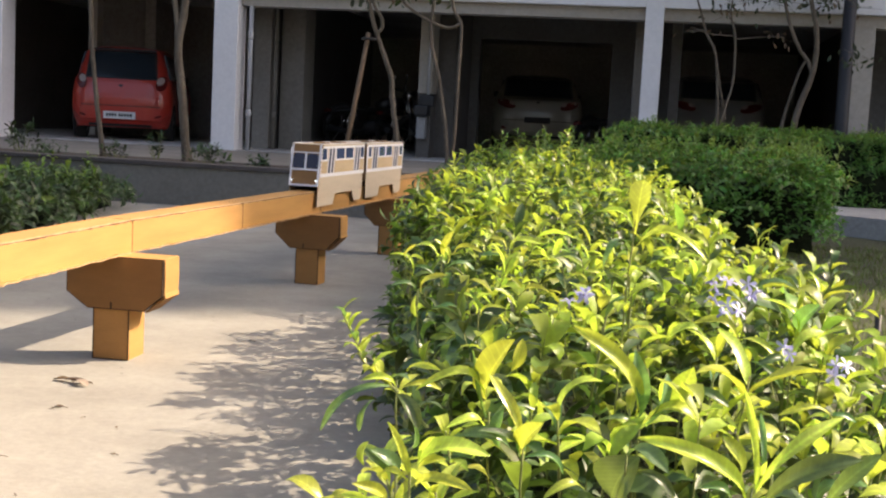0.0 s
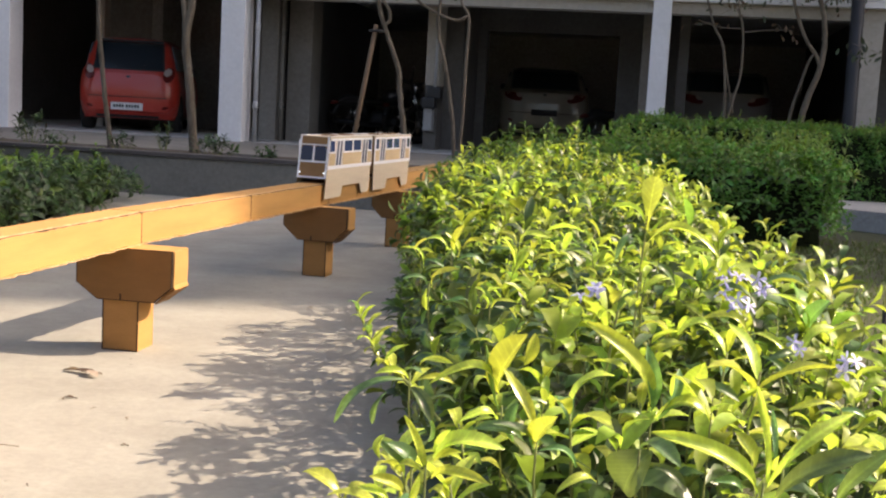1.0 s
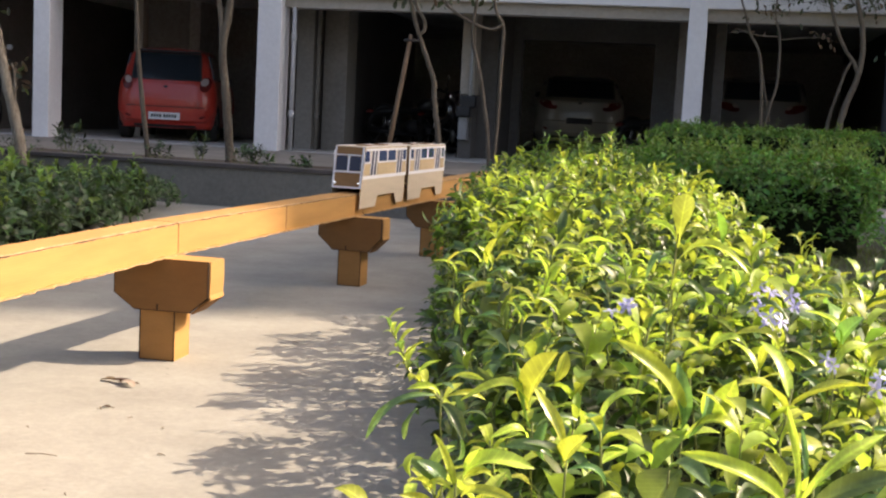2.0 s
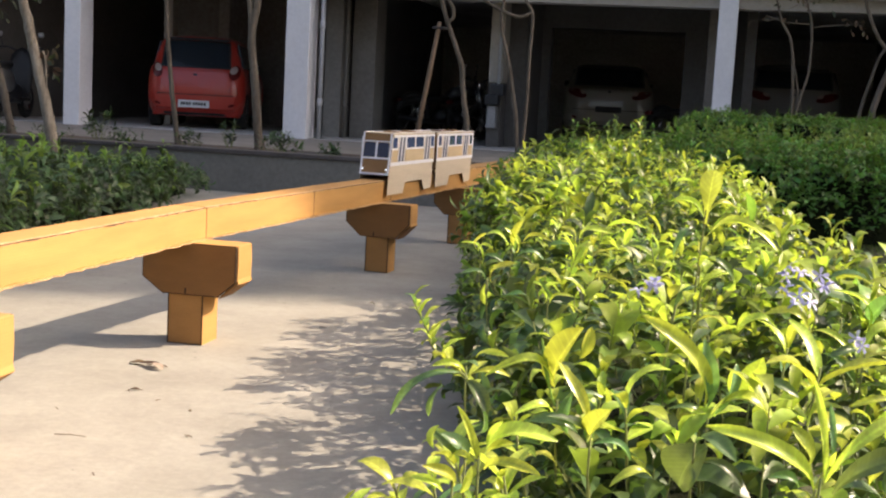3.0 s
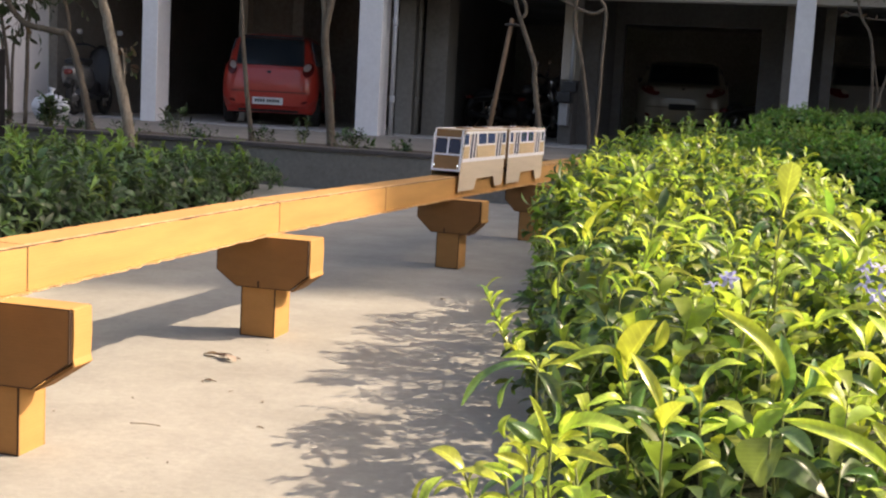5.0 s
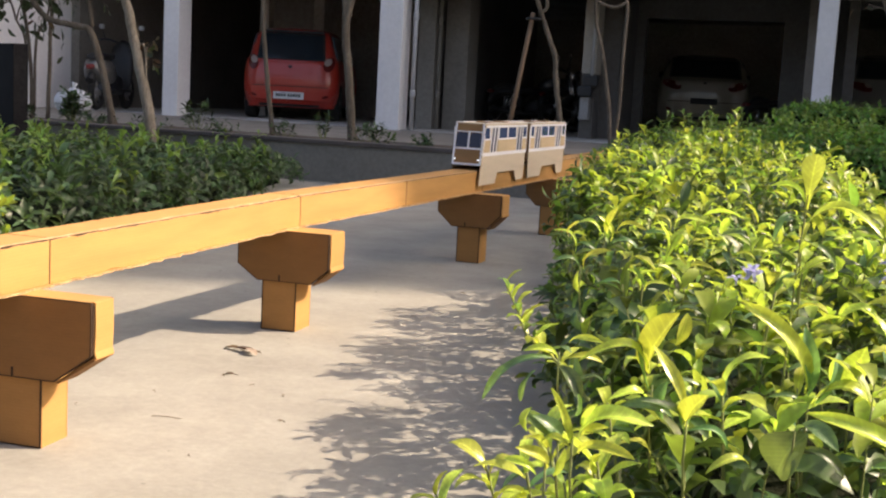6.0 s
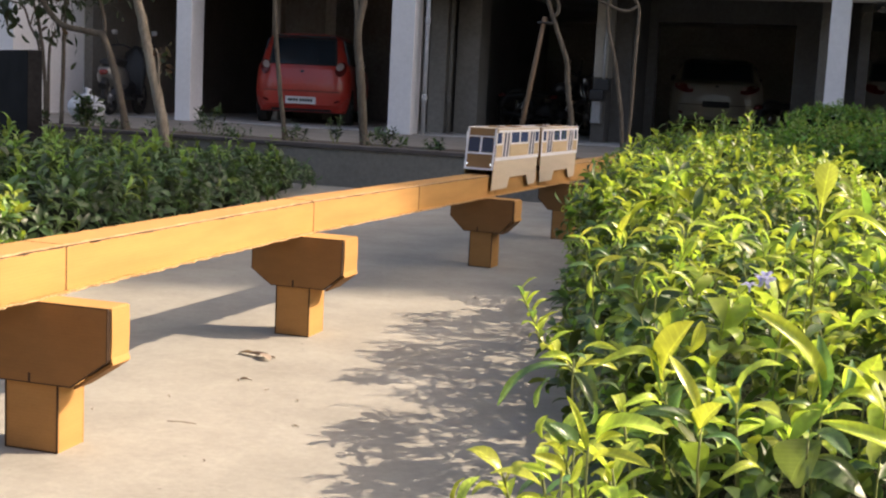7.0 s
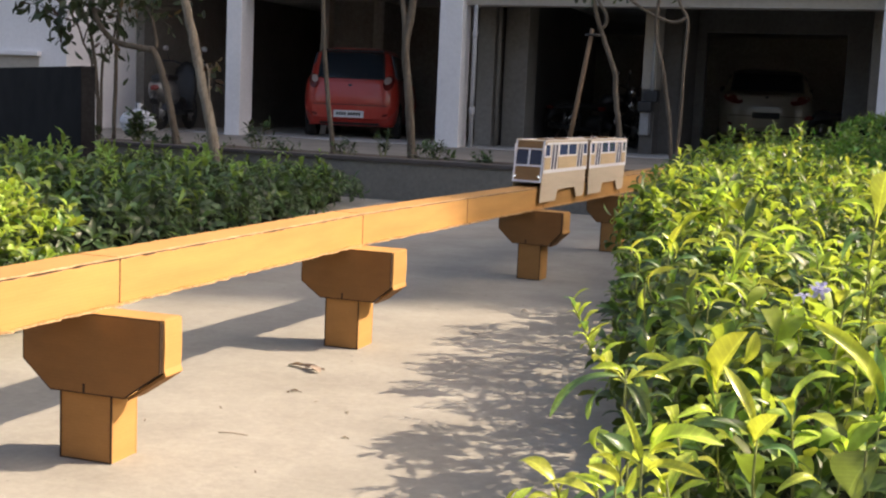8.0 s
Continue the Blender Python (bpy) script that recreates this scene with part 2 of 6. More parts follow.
BIG_YOUNG = leaf_material("large_young_leaf", (0.50, 0.605, 0.095), (0.575, 0.71, 0.075), clear=0.42, rough=0.30, hue=0.02, value=0.2, rib=True)
BIG_MATURE = leaf_material("large_mature_leaf", (0.10, 0.178, 0.075), (0.25, 0.41, 0.075), clear=0.34, rough=0.30, hue=0.025, value=0.35, rib=True)
FAR_LEAF = leaf_material("hedge_leaf", (0.056, 0.098, 0.042), (0.13, 0.21, 0.045), clear=0.35, rough=0.38, hue=0.02, value=0.55)
BACK_LEAF = leaf_material("clipped_hedge_leaf", (0.090, 0.205, 0.042), (0.22, 0.46, 0.05), clear=0.35, rough=0.38, hue=0.02, value=0.55)
FAR_YOUNG = leaf_material("hedge_young_leaf", (0.160, 0.255, 0.058), (0.32, 0.47, 0.07), clear=0.42, rough=0.38, hue=0.02, value=0.4)
DRY_LEAF = leaf_material("dry_leaf", (0.15, 0.095, 0.05), (0.15, 0.08, 0.03), clear=0.15, rough=0.7, hue=0.02, value=0.4)
BLEACHED_LEAF = leaf_material("bleached_leaf", (0.52, 0.44, 0.33), (0.30, 0.22, 0.12), clear=0.15, rough=0.7, hue=0.02, value=0.2)
PATH_LEAF = leaf_material("withered_leaf", (0.10, 0.058, 0.032), (0.10, 0.05, 0.02), clear=0.1, rough=0.7, hue=0.02, value=0.5)
GRASS = leaf_material("grass_blade", (0.075, 0.11, 0.035), (0.17, 0.24, 0.05), clear=0.4, rough=0.5, hue=0.03, value=0.4)
TREE_LEAF = leaf_material("tree_leaf", (0.040, 0.052, 0.024), (0.09, 0.12, 0.03), clear=0.3, rough=0.45, hue=0.03, value=0.4)
PETAL = leaf_material("lavender_petal", (0.50, 0.52, 0.84), (0.50, 0.50, 0.86), clear=0.4, rough=0.5, hue=0.01, value=0.15)


# ---------------------------------------------------------------- mesh helpers
def link_mesh(name, bm, mats, parent=None, label=""):
    me = bpy.data.meshes.new(name)
    bm.normal_update()
    bm.to_mesh(me)
    bm.free()
    for m in mats if isinstance(mats, (list, tuple)) else (mats,):
        me.materials.append(m)
    ob = new(name, me)
    if parent:
        ob.parent = parent
    if label:
        ob["label"] = label
    return ob


def part(name, bm, material, parent, label=""):
    return link_mesh(name, bm, material, parent, label)


def thing(name, m, label, category, group="", kind=""):
    ob = new(name)
    ob.empty_display_size = 0.1
    ob.matrix_world = m
    return tagged(ob, label, category, group, kind)


def solid(*boxes, bevel=0.0, m=None):
    """Boxes (x0, y0, z0, x1, y1, z1) in one mesh, their edges rounded."""
    bm = bmesh.new()
    for x0, y0, z0, x1, y1, z1 in boxes:
        r = bmesh.ops.create_cube(bm, size=1)
        bmesh.ops.transform(bm, verts=r["verts"], matrix=Matrix.LocRotScale(((x0 + x1) / 2, (y0 + y1) / 2, (z0 + z1) / 2), None, (x1 - x0, y1 - y0, z1 - z0)))
    if bevel:
        bmesh.ops.bevel(bm, geom=bm.edges[:], offset=bevel, segments=2, affect="EDGES", profile=0.6)
    if m:
        bm.transform(m)
    return bm


def prism(outline, y0, y1, edge=None, bm=None):
    """An outline in x and z, drawn out from y0 to y1. edge: material slot of the rim."""
    bm = bm or bmesh.new()
    a = [bm.verts.new((x, y0, z)) for x, z in outline]
    b = [bm.verts.new((x, y1, z)) for x, z in outline]
    bm.faces.new(a)
    bm.faces.new(b[::-1])
    for i in range(len(a)):
        j = (i + 1) % len(a)
        q = bm.faces.new((a[j], a[i], b[i], b[j]))
        if edge is not None:
            q.material_index = edge
    bmesh.ops.recalc_face_normals(bm, faces=bm.faces[:])
    return bm


def tube(points, radii, sides=8, bm=None, wobble=0.0, seed=0):
    """A tapered tube along points, with closed ends."""
    bm = bm or bmesh.new()
    rnd = random.Random(seed)
    rings = []
    pts = [Vector(p) for p in points]
    for i, p in enumerate(pts):
        d = (pts[min(i + 1, len(pts) - 1)] - pts[max(i - 1, 0)]).normalized()
        a = d.orthogonal().normalized() if i == 0 else (rings_a - d * rings_a.dot(d)).normalized()
        rings_a = a
        c = d.cross(a)
        rings.append([bm.verts.new(p + (a * math.cos(k * math.tau / sides) + c * math.sin(k * math.tau / sides)) * radii[i] * (1 + wobble * rnd.uniform(-1, 1))) for k in range(sides)])
    for r, s in zip(rings, rings[1:]):
        for k in range(sides):
            f = bm.faces.new((r[k], r[(k + 1) % sides], s[(k + 1) % sides], s[k]))
            f.smooth = True
    bm.faces.new(rings[0][::-1])
    bm.faces.new(rings[-1])
    return bm


def smooth_line(points, n=6):
    """A rounded line through points (Catmull-Rom)."""
    p = [Vector(q) for q in points]
    p = [2 * p[0] - p[1]] + p + [2 * p[-1] - p[-2]]
    out = []
    for i in range(1, len(p) - 2):
        for k in range(n):
            t = k / n
            out.append(0.5 * (2 * p[i] + (p[i + 1] - p[i - 1]) * t + (2 * p[i - 1] - 5 * p[i] + 4 * p[i + 1] - p[i + 2]) * t * t + (3 * p[i] - p[i - 1] - 3 * p[i + 1] + p[i + 2]) * t ** 3))
    out.append(p[-2])
    return out


def blade(rows=5, width=0.16, fold=0.25, droop=0.3, seed=0):
    """One leaf along +y, 1 long, folded along its rib and bent: vertices and quads."""
    v, f = [], []
    for i in range(rows + 1):
        s = i / rows
        w = width * max(0.05, 1.55 * s ** 0.62 * (1 - s ** 2.8) ** 0.85)
        if i == rows:
            w = 0.008
        bend = 1.7 * droop
        y = math.sin(bend * s) / bend
        z = 0.35 * droop * s - (1 - math.cos(bend * s)) / bend
        wave = 0.02 * math.sin(9 * s + seed)
        v += [(-w, y, z + fold * w + wave), (0, y, z), (w, y, z + fold * w - wave)]
    for i in range(rows):
        a = 3 * i
        f += [(a, a + 1, a + 4, a + 3), (a + 1, a + 2, a + 5, a + 4)]
    return np.array(v), np.array(f)


def many_leaves(name, places, ways, ups, lengths, slots, mats, blades, parent=None, rng=None):
    """All leaves of a mass of foliage as one mesh; slots: the material of each."""
    which = rng.integers(0, len(blades), len(places))
    V, F, M, base = [], [], [], 0
    for k, (bv, bf) in enumerate(blades):
        i = np.nonzero(which == k)[0]
        y = ways[i] / np.linalg.norm(ways[i], axis=1, keepdims=True)
        x = np.cross(y, ups[i])
        x /= np.linalg.norm(x, axis=1, keepdims=True) + 1e-9
        z = np.cross(x, y)
        L = lengths[i][:, None, None]
        pts = places[i][:, None] + L * (bv[None, :, :1] * x[:, None] + bv[None, :, 1:2] * y[:, None] + bv[None, :, 2:] * z[:, None])
        V.append(pts.reshape(-1, 3))
        F.append((bf[None] + (np.arange(len(i)) * len(bv))[:, None, None] + base).reshape(-1, 4))
        M.append(np.repeat(slots[i], len(bf)))
        base += len(i) * len(bv)
    V, F, M = np.concatenate(V), np.concatenate(F), np.concatenate(M)
    me = bpy.data.meshes.new(name)
    me.vertices.add(len(V))
    me.vertices.foreach_set("co", V.astype(np.float32).ravel())
    me.loops.add(F.size)
    me.loops.foreach_set("vertex_index", F.astype(np.int32).ravel())
    me.polygons.add(len(F))
    me.polygons.foreach_set("loop_start", np.arange(0, F.size, 4, dtype=np.int32))
    me.polygons.foreach_set("material_index", M.astype(np.int32))
    me.polygons.foreach_set("use_smooth", np.ones(len(F), dtype=bool))
    me.update(calc_edges=True)
    for m in mats:
        me.materials.append(m)
    ob = new(name, me)
    if parent:
        ob.parent = parent
    return ob


def shoots(bases, outs, rng, per, reach, size, young=0.5, spread=1.0):
    """Leaves set round short shoots that grow from bases, facing outs: places, ways, ups, lengths, slots, stems."""
    n = len(bases)
    stem = outs * 0.7 + np.array([0, 0, 0.9]) + rng.normal(0, 0.42, (n, 3))
    stem /= np.linalg.norm(stem, axis=1, keepdims=True)
    reach_n = rng.uniform(*reach, n)
    side = np.cross(stem, rng.normal(0, 1, (n, 3)))
    side /= np.linalg.norm(side, axis=1, keepdims=True)
    other = np.cross(stem, side)
    scale = rng.uniform(0.7, 1.25, n)
    P, W, U, L, S = [], [], [], [], []
    age = rng.random(n)                               # whole shoots are young or old
    for k in range(per):
        s = (k + 0.6) / per
        a = k * 2.4 + rng.normal(0, 0.3, n)
        out = side * np.cos(a)[:, None] + other * np.sin(a)[:, None]
        tilt = (1.60 - 1.05 * s) * spread + rng.normal(0, 0.25, n)
        way = stem * np.cos(tilt)[:, None] + out * np.sin(tilt)[:, None]
        P.append(bases + stem * (reach_n * s)[:, None])
        W.append(way)
        U.append(stem * np.sin(tilt)[:, None] - out * np.cos(tilt)[:, None] + rng.normal(0, 0.2, (n, 3)))
        L.append(scale * rng.uniform(*size, n) * (1.1 - 0.35 * abs(s - 0.45) * 2))
        S.append((0.72 * age + 0.28 * rng.random(n) > np.asarray(young) * (0.35 + 1.1 * s)).astype(int))
    return [np.concatenate(q) for q in (P, W, U, L, S)], (bases, bases + stem * reach_n[:, None])


STRAIGHT, EVEN = ((0, 1), (0, 0)), ((0, 1), (1, 1))


def hedge_points(box, per_m2, rng, sides="lrfbt", lump=0.05, lean=STRAIGHT, clump=1.0, rise=STRAIGHT, taper=EVEN, sparse=EVEN):
    """Random points on the lumpy skin of a clipped hedge, and the way out at each. box: x0, y0, x1, y1, height; lean: how the hedge swings in x, as a table over y; rise: the same for its height; taper: its width over y; sparse: the share of shoots over y."""
    x0, y0, x1, y1, h = box
    P, N = [], []
    for s in sides:
        area = {"t": (x1 - x0) * (y1 - y0), "l": (y1 - y0) * h, "r": (y1 - y0) * h, "f": (x1 - x0) * h, "b": (x1 - x0) * h}[s]
        n = int(area * per_m2)
        u, v = rng.random(n), rng.random(n)
        if s == "t":
            p = np.stack([x0 + u * (x1 - x0), y0 + v * (y1 - y0), np.full(n, h)], 1)
            q = np.tile((0, 0, 1.0), (n, 1))
        elif s in "lr":
            p = np.stack([np.full(n, x0 if s == "l" else x1), y0 + u * (y1 - y0), 0.08 + (h - 0.08) * v ** 0.8], 1)
            q = np.tile((-1.0 if s == "l" else 1.0, 0, 0.25), (n, 1))
        else:
            p = np.stack([x0 + u * (x1 - x0), np.full(n, y0 if s == "f" else y1), 0.08 + (h - 0.08) * v ** 0.8], 1)
            q = np.tile((0, -1.0 if s == "f" else 1.0, 0.25), (n, 1))
        P.append(p)
        N.append(q)
    P, N = np.concatenate(P), np.concatenate(N)
    # rounded shoulders and ends
    for ax, lo, hi in ((0, x0, x1), (1, y0, y1)):
        e = np.minimum(P[:, ax] - lo, hi - P[:, ax])
        near = np.clip(1 - e / 0.14, 0, 1)
        P[:, 2] -= 0.09 * near ** 2 * (P[:, 2] > h - 0.02)
        top = np.clip(1 - (h - P[:, 2]) / 0.16, 0, 1)
        c = (lo + hi) / 2
        P[:, ax] += (c - P[:, ax]) * 0.10 * top ** 2 * (e < 0.01)
    g = np.array([noise.noise((p[0] * 2.3, p[1] * 2.3, p[2] * 3)) + 0.6 * noise.noise((p[0] * 6, p[1] * 6, p[2] * 6 + 9)) for p in P])
    P += N * (g * lump - rng.random(len(P)) * 0.05)[:, None]
    P[:, 0] = x0 + (P[:, 0] - x0) * np.interp(P[:, 1], *taper)
    P[:, 0] += np.interp(P[:, 1], *lean)
    P[:, 2] += np.interp(P[:, 1], *rise) * (P[:, 2] / h)
    keep = rng.random(len(P)) < np.clip(0.75 + clump * g, 0.15, 1) * np.where(N[:, 0] < -0.5, 0.92, 1)
    P, N = P[keep], N[keep]
    thin = rng.random(len(P)) < np.interp(P[:, 1], *sparse)
    P, N = P[thin], N[thin]
    P[:, 2] = np.maximum(P[:, 2], 0.05)
    return P, N


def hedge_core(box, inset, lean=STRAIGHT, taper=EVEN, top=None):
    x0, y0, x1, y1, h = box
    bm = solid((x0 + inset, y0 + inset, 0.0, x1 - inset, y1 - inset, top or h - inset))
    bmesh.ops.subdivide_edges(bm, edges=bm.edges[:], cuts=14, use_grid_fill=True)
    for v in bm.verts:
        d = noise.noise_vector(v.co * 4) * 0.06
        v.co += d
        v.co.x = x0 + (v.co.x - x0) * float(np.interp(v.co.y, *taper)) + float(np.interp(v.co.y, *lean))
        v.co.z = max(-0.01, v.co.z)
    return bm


def stem_mesh(stems, r, name, parent, mat, step=1):
    """Thin three-sided twigs between pairs of points, one mesh."""
    a, b = stems[0][::step], stems[1][::step]
    d = b - a
    x = np.cross(d, (0.3, 0.5, 0.8))
    x /= np.linalg.norm(x, axis=1, keepdims=True)
    y = np.cross(d, x)
    y /= np.linalg.norm(y, axis=1, keepdims=True)
    V = []
    for k in range(3):
        o = x * math.cos(k * 2.094) + y * math.sin(k * 2.094)
        V += [a - d * 0.5 + o * r, b + o * r * 0.5]
    V = np.stack(V, 1).reshape(-1, 3)
    F = np.array([(0, 2, 3, 1), (2, 4, 5, 3), (4, 0, 1, 5)])
    F = (F[None] + (np.arange(len(a)) * 6)[:, None, None]).reshape(-1, 4)
    me = bpy.data.meshes.new(name)
    me.from_pydata(V.tolist(), [], F.tolist())
    me.materials.append(mat)
    ob = new(name, me)
    ob.parent = parent
    ob["kind"] = "stuff"
    return ob


# ---------------------------------------------------------------- ground, path, planter, building
FAC = pose(-3.18, 16.67, 0, 0, 0, -10.7)              # the building's front: x along it, y into it
FLOOR_Z = 0.36


def structure(name, bm, mats, label, m=None):
    ob = link_mesh(name, bm, mats)
    if m is not None:
        ob.matrix_world = m
    return tagged(ob, label, kind="structure")


def ground_sheet():
    bm = bmesh.new()
    bmesh.ops.create_grid(bm, x_segments=60, y_segments=60, size=1)
    for v in bm.verts:
        v.co.x = math.copysign(abs(v.co.x) ** 4, v.co.x) * 900
        v.co.y = math.copysign(abs(v.co.y) ** 4, v.co.y) * 900
        v.co.z = -0.012
    return bm


structure("ground", ground_sheet(), LAWN, "rough green lawn and earth")


def slab(outline, z0, z1, bevel=0.0):
    bm = bmesh.new()
    f = bm.faces.new([bm.verts.new((x, y, z0)) for x, y in outline])
    r = bmesh.ops.extrude_face_region(bm, geom=[f])
    for v in r["geom"]:
        if isinstance(v, bmesh.types.BMVert):
            v.co.z = z1
    bmesh.ops.recalc_face_normals(bm, faces=bm.faces[:])
    if bevel:
        bmesh.ops.bevel(bm, geom=[e for e in bm.edges if all(v.co.z > z1 - 1e-5 for v in e.verts)], offset=bevel, segments=2, affect="EDGES")
    return bm


structure("path", slab([(-3.0, -9), (0.10, -9), (0.10, 7.5), (0.9, 7.7), (1.0, 9.2), (0.4, 9.5), (0.9, 10.55), (-3.35, 11.36), (-3.0, 9), (-2.6, 4)], -0.12, 0.0),
          CONCRETE, "pale worn concrete garden path, sunlit and dusty")
# raised paved platform past the lawn
structure("pavement", slab([(2.3, 13.8), (3.62, 12.1), (4.25, 11.4), (7.0, 8.3), (14, 8.3), (14, 13.8)], -0.05, 0.19, 0.012), SLAB, "raised pale grey concrete paving slab")

# planter with its wall along the building
structure("wall_planter", solid((-10.5, -5.30, -0.1, 4.6, -5.14, 0.36)), WALL_GREY, "low grey plastered planter wall", FAC)
structure("trim_coping", solid((-10.52, -5.33, 0.362, 4.62, -5.10, 0.40), bevel=0.006), COPING, "dark weathered coping on the planter wall", FAC)


def soil_bed(u0, u1, v0, v1, z, lump):
    bm = bmesh.new()
    nx, ny = 90, 10
    vs = [[bm.verts.new((u0 + (u1 - u0) * i / nx, v0 + (v1 - v0) * j / ny, z + lump * noise.noise((i * 0.35, j * 0.6, 3)))) for j in range(ny + 1)] for i in range(nx + 1)]
    for i in range(nx):
        for j in range(ny):
            bm.faces.new((vs[i][j], vs[i + 1][j], vs[i + 1][j + 1], vs[i][j + 1])).smooth = True
    return bm


structure("planting_bed", soil_bed(-10.5, 4.6, -5.12, -3.6, 0.34, 0.03), SOIL, "dry brown soil in the planter", FAC)
structure("floor_apron", solid((-14, -3.6, -0.1, 4.6, 0.0, FLOOR_Z - 0.01), (4.6, -1.2, -0.1, 16, 0.0, FLOOR_Z - 0.01)), PAVING, "dusty concrete apron before the parking", FAC)
structure("floor", solid((-14, 0.0, -0.1, 16, 12.0, FLOOR_Z)), FLOOR_DUST, "dusty concrete parking floor", FAC)
structure("ceiling", solid((-14, 0.3, 2.75, 16, 12.0, 2.95)), CEILING_PAINT, "unlit concrete parking ceiling", FAC)
structure("wall_back", solid((-14, 12.0, -0.1, 16, 12.2, 2.95)), BACK_PAINT, "dim parking back wall", FAC)
structure("wall_end", solid((15.8, 0.0, -0.1, 16, 12.0, 2.95)), DIM_PAINT, "dim parking end wall", FAC)
structure("wall_partition", solid((-5.45, 0.52, 0.36, -5.30, 12.0, 2.75)), DUN_PAINT, "dun partition wall beside the parking", FAC)
structure("beam_front", solid((-5.3, 0.02, 2.45, 0.3, 0.30, 2.95), (0.304, 0.02, 2.335, 16, 0.30, 2.95)), COLUMN_PAINT, "painted concrete beam over the parking bays", FAC)
structure("wall_facade", solid((-14, -0.10, 2.485, 16, 0.016, 14), bevel=0.01), WHITE, "white painted upper wall of the apartment building", FAC)
structure("wall_white", solid((-14, -1.2, 0.3, -5.45, 0.5, 2.94)), WHITE, "white painted ground-floor wall in shade", FAC)
structure("trim_panel", solid((-14, -1.212, 0.36, -5.95, -1.203, 1.40)), COLUMN_PAINT, "cream painted lower wall", FAC)
structure("trim_ledge", solid((-14, -1.30, 1.40, -5.9, -1.203, 1.47), bevel=0.01), WHITE, "white plaster ledge", FAC)
# unseen walls, added: one blocks low sky, one casts the yard's shade
structure("wall_sky_blocker", solid((-30, -6.4, -0.1, 13, -6, 3.6)), UNSEEN_BROWN, "plain brown wall added out of view to block the low sky")
structure("wall_shade_caster", solid((30, 15.4, -0.1, 32, 44, 26.35), (29.9, 14.5, 26.35, 32.1, 44, 36)), WHITE, "plain stepped wall added out of view to cast the yard's shade")
structure("wall_free", solid((-0.11, 0, 0, 0, 3.2, 1.12), bevel=0.008), SLATE, "free-standing dark slate-grey garden wall", pose(-4.25, 8.4, -0.02, 0, 0, 42))


def pillar(u, w, v0, v1, mat, name, label):
    structure(name, solid((u, v0, FLOOR_Z - 0.02, u + w, v1, 2.95), bevel=0.012), mat, label, FAC)


pillar(-3.40, 0.26, -0.12, 0.24, WHITE, "pillar_1", "white painted concrete pillar")
pillar(0.02, 0.345, -0.12, 0.22, WHITE, "pillar_2", "white painted concrete pillar")
pillar(5.835, 0.235, -0.12, 0.45, WHITE, "pillar_3", "white painted concrete pillar")
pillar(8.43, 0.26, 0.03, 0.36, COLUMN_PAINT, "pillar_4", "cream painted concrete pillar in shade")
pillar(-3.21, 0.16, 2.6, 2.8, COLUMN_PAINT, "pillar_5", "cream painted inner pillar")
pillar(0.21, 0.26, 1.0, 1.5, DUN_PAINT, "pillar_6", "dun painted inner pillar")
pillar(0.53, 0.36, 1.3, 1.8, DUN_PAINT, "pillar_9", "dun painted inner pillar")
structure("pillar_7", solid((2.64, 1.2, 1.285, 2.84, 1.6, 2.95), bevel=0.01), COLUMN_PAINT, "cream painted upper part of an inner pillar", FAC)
# Same pillar below the meter box, the shade there put into a darker colour.
structure("pillar_10", solid((2.642, 1.202, FLOOR_Z - 0.02, 2.838, 1.598, 1.284), bevel=0.01), SHADED_PAINT, "darker lower part of an inner pillar", FAC)
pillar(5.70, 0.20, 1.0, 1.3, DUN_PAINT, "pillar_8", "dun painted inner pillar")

# ---------------------------------------------------------------- cardboard monorail
NODES = [(0.9, -1.690), (2.85, -1.409), (4.425, -1.163), (5.50, -0.930), (6.62, -0.681), (8.20, -0.3175), (10.2, 0.12)]   # y and x of the beam's sunlit face at its joints
BEAM_W, BEAM_LOW, BEAM_TOP = 0.13, 0.38, 0.492


def rough_panel(length, x0, x1, z0, z1, seed, ragged=0.003):
    """A board along y with slightly ragged long edges."""
    bm = bmesh.new()
    rnd = random.Random(seed)
    n = max(2, int(length / 0.024))
    rings = []
    for i in range(n + 1):
        y = length * i / n
        j = [rnd.uniform(-ragged, ragged) for _ in range(4)]
        flat = (x1 - x0) > (z1 - z0)
        if flat:
            c = [(x0 + j[0], z0), (x1 + j[1], z0), (x1 + j[1], z1), (x0 + j[0], z1)]
        else:
            c = [(x0, z0 + j[0]), (x1, z0 + j[0]), (x1, z1 + j[1]), (x0, z1 + j[1])]
        rings.append([bm.verts.new((x, y, z)) for x, z in c])
    for r, s in zip(rings, rings[1:]):
        for k in range(4):
            f = bm.faces.new((r[k], r[(k + 1) % 4], s[(k + 1) % 4], s[k]))
            thin = ((k in (1, 3)) if (x1 - x0) > (z1 - z0) else (k in (0, 2)))
            f.material_index = 1 if thin else 0
    for r in (rings[0], rings[-1][::-1]):
        bm.faces.new(r[::-1]).material_index = 2
    bmesh.ops.recalc_face_normals(bm, faces=bm.faces[:])
    return bm


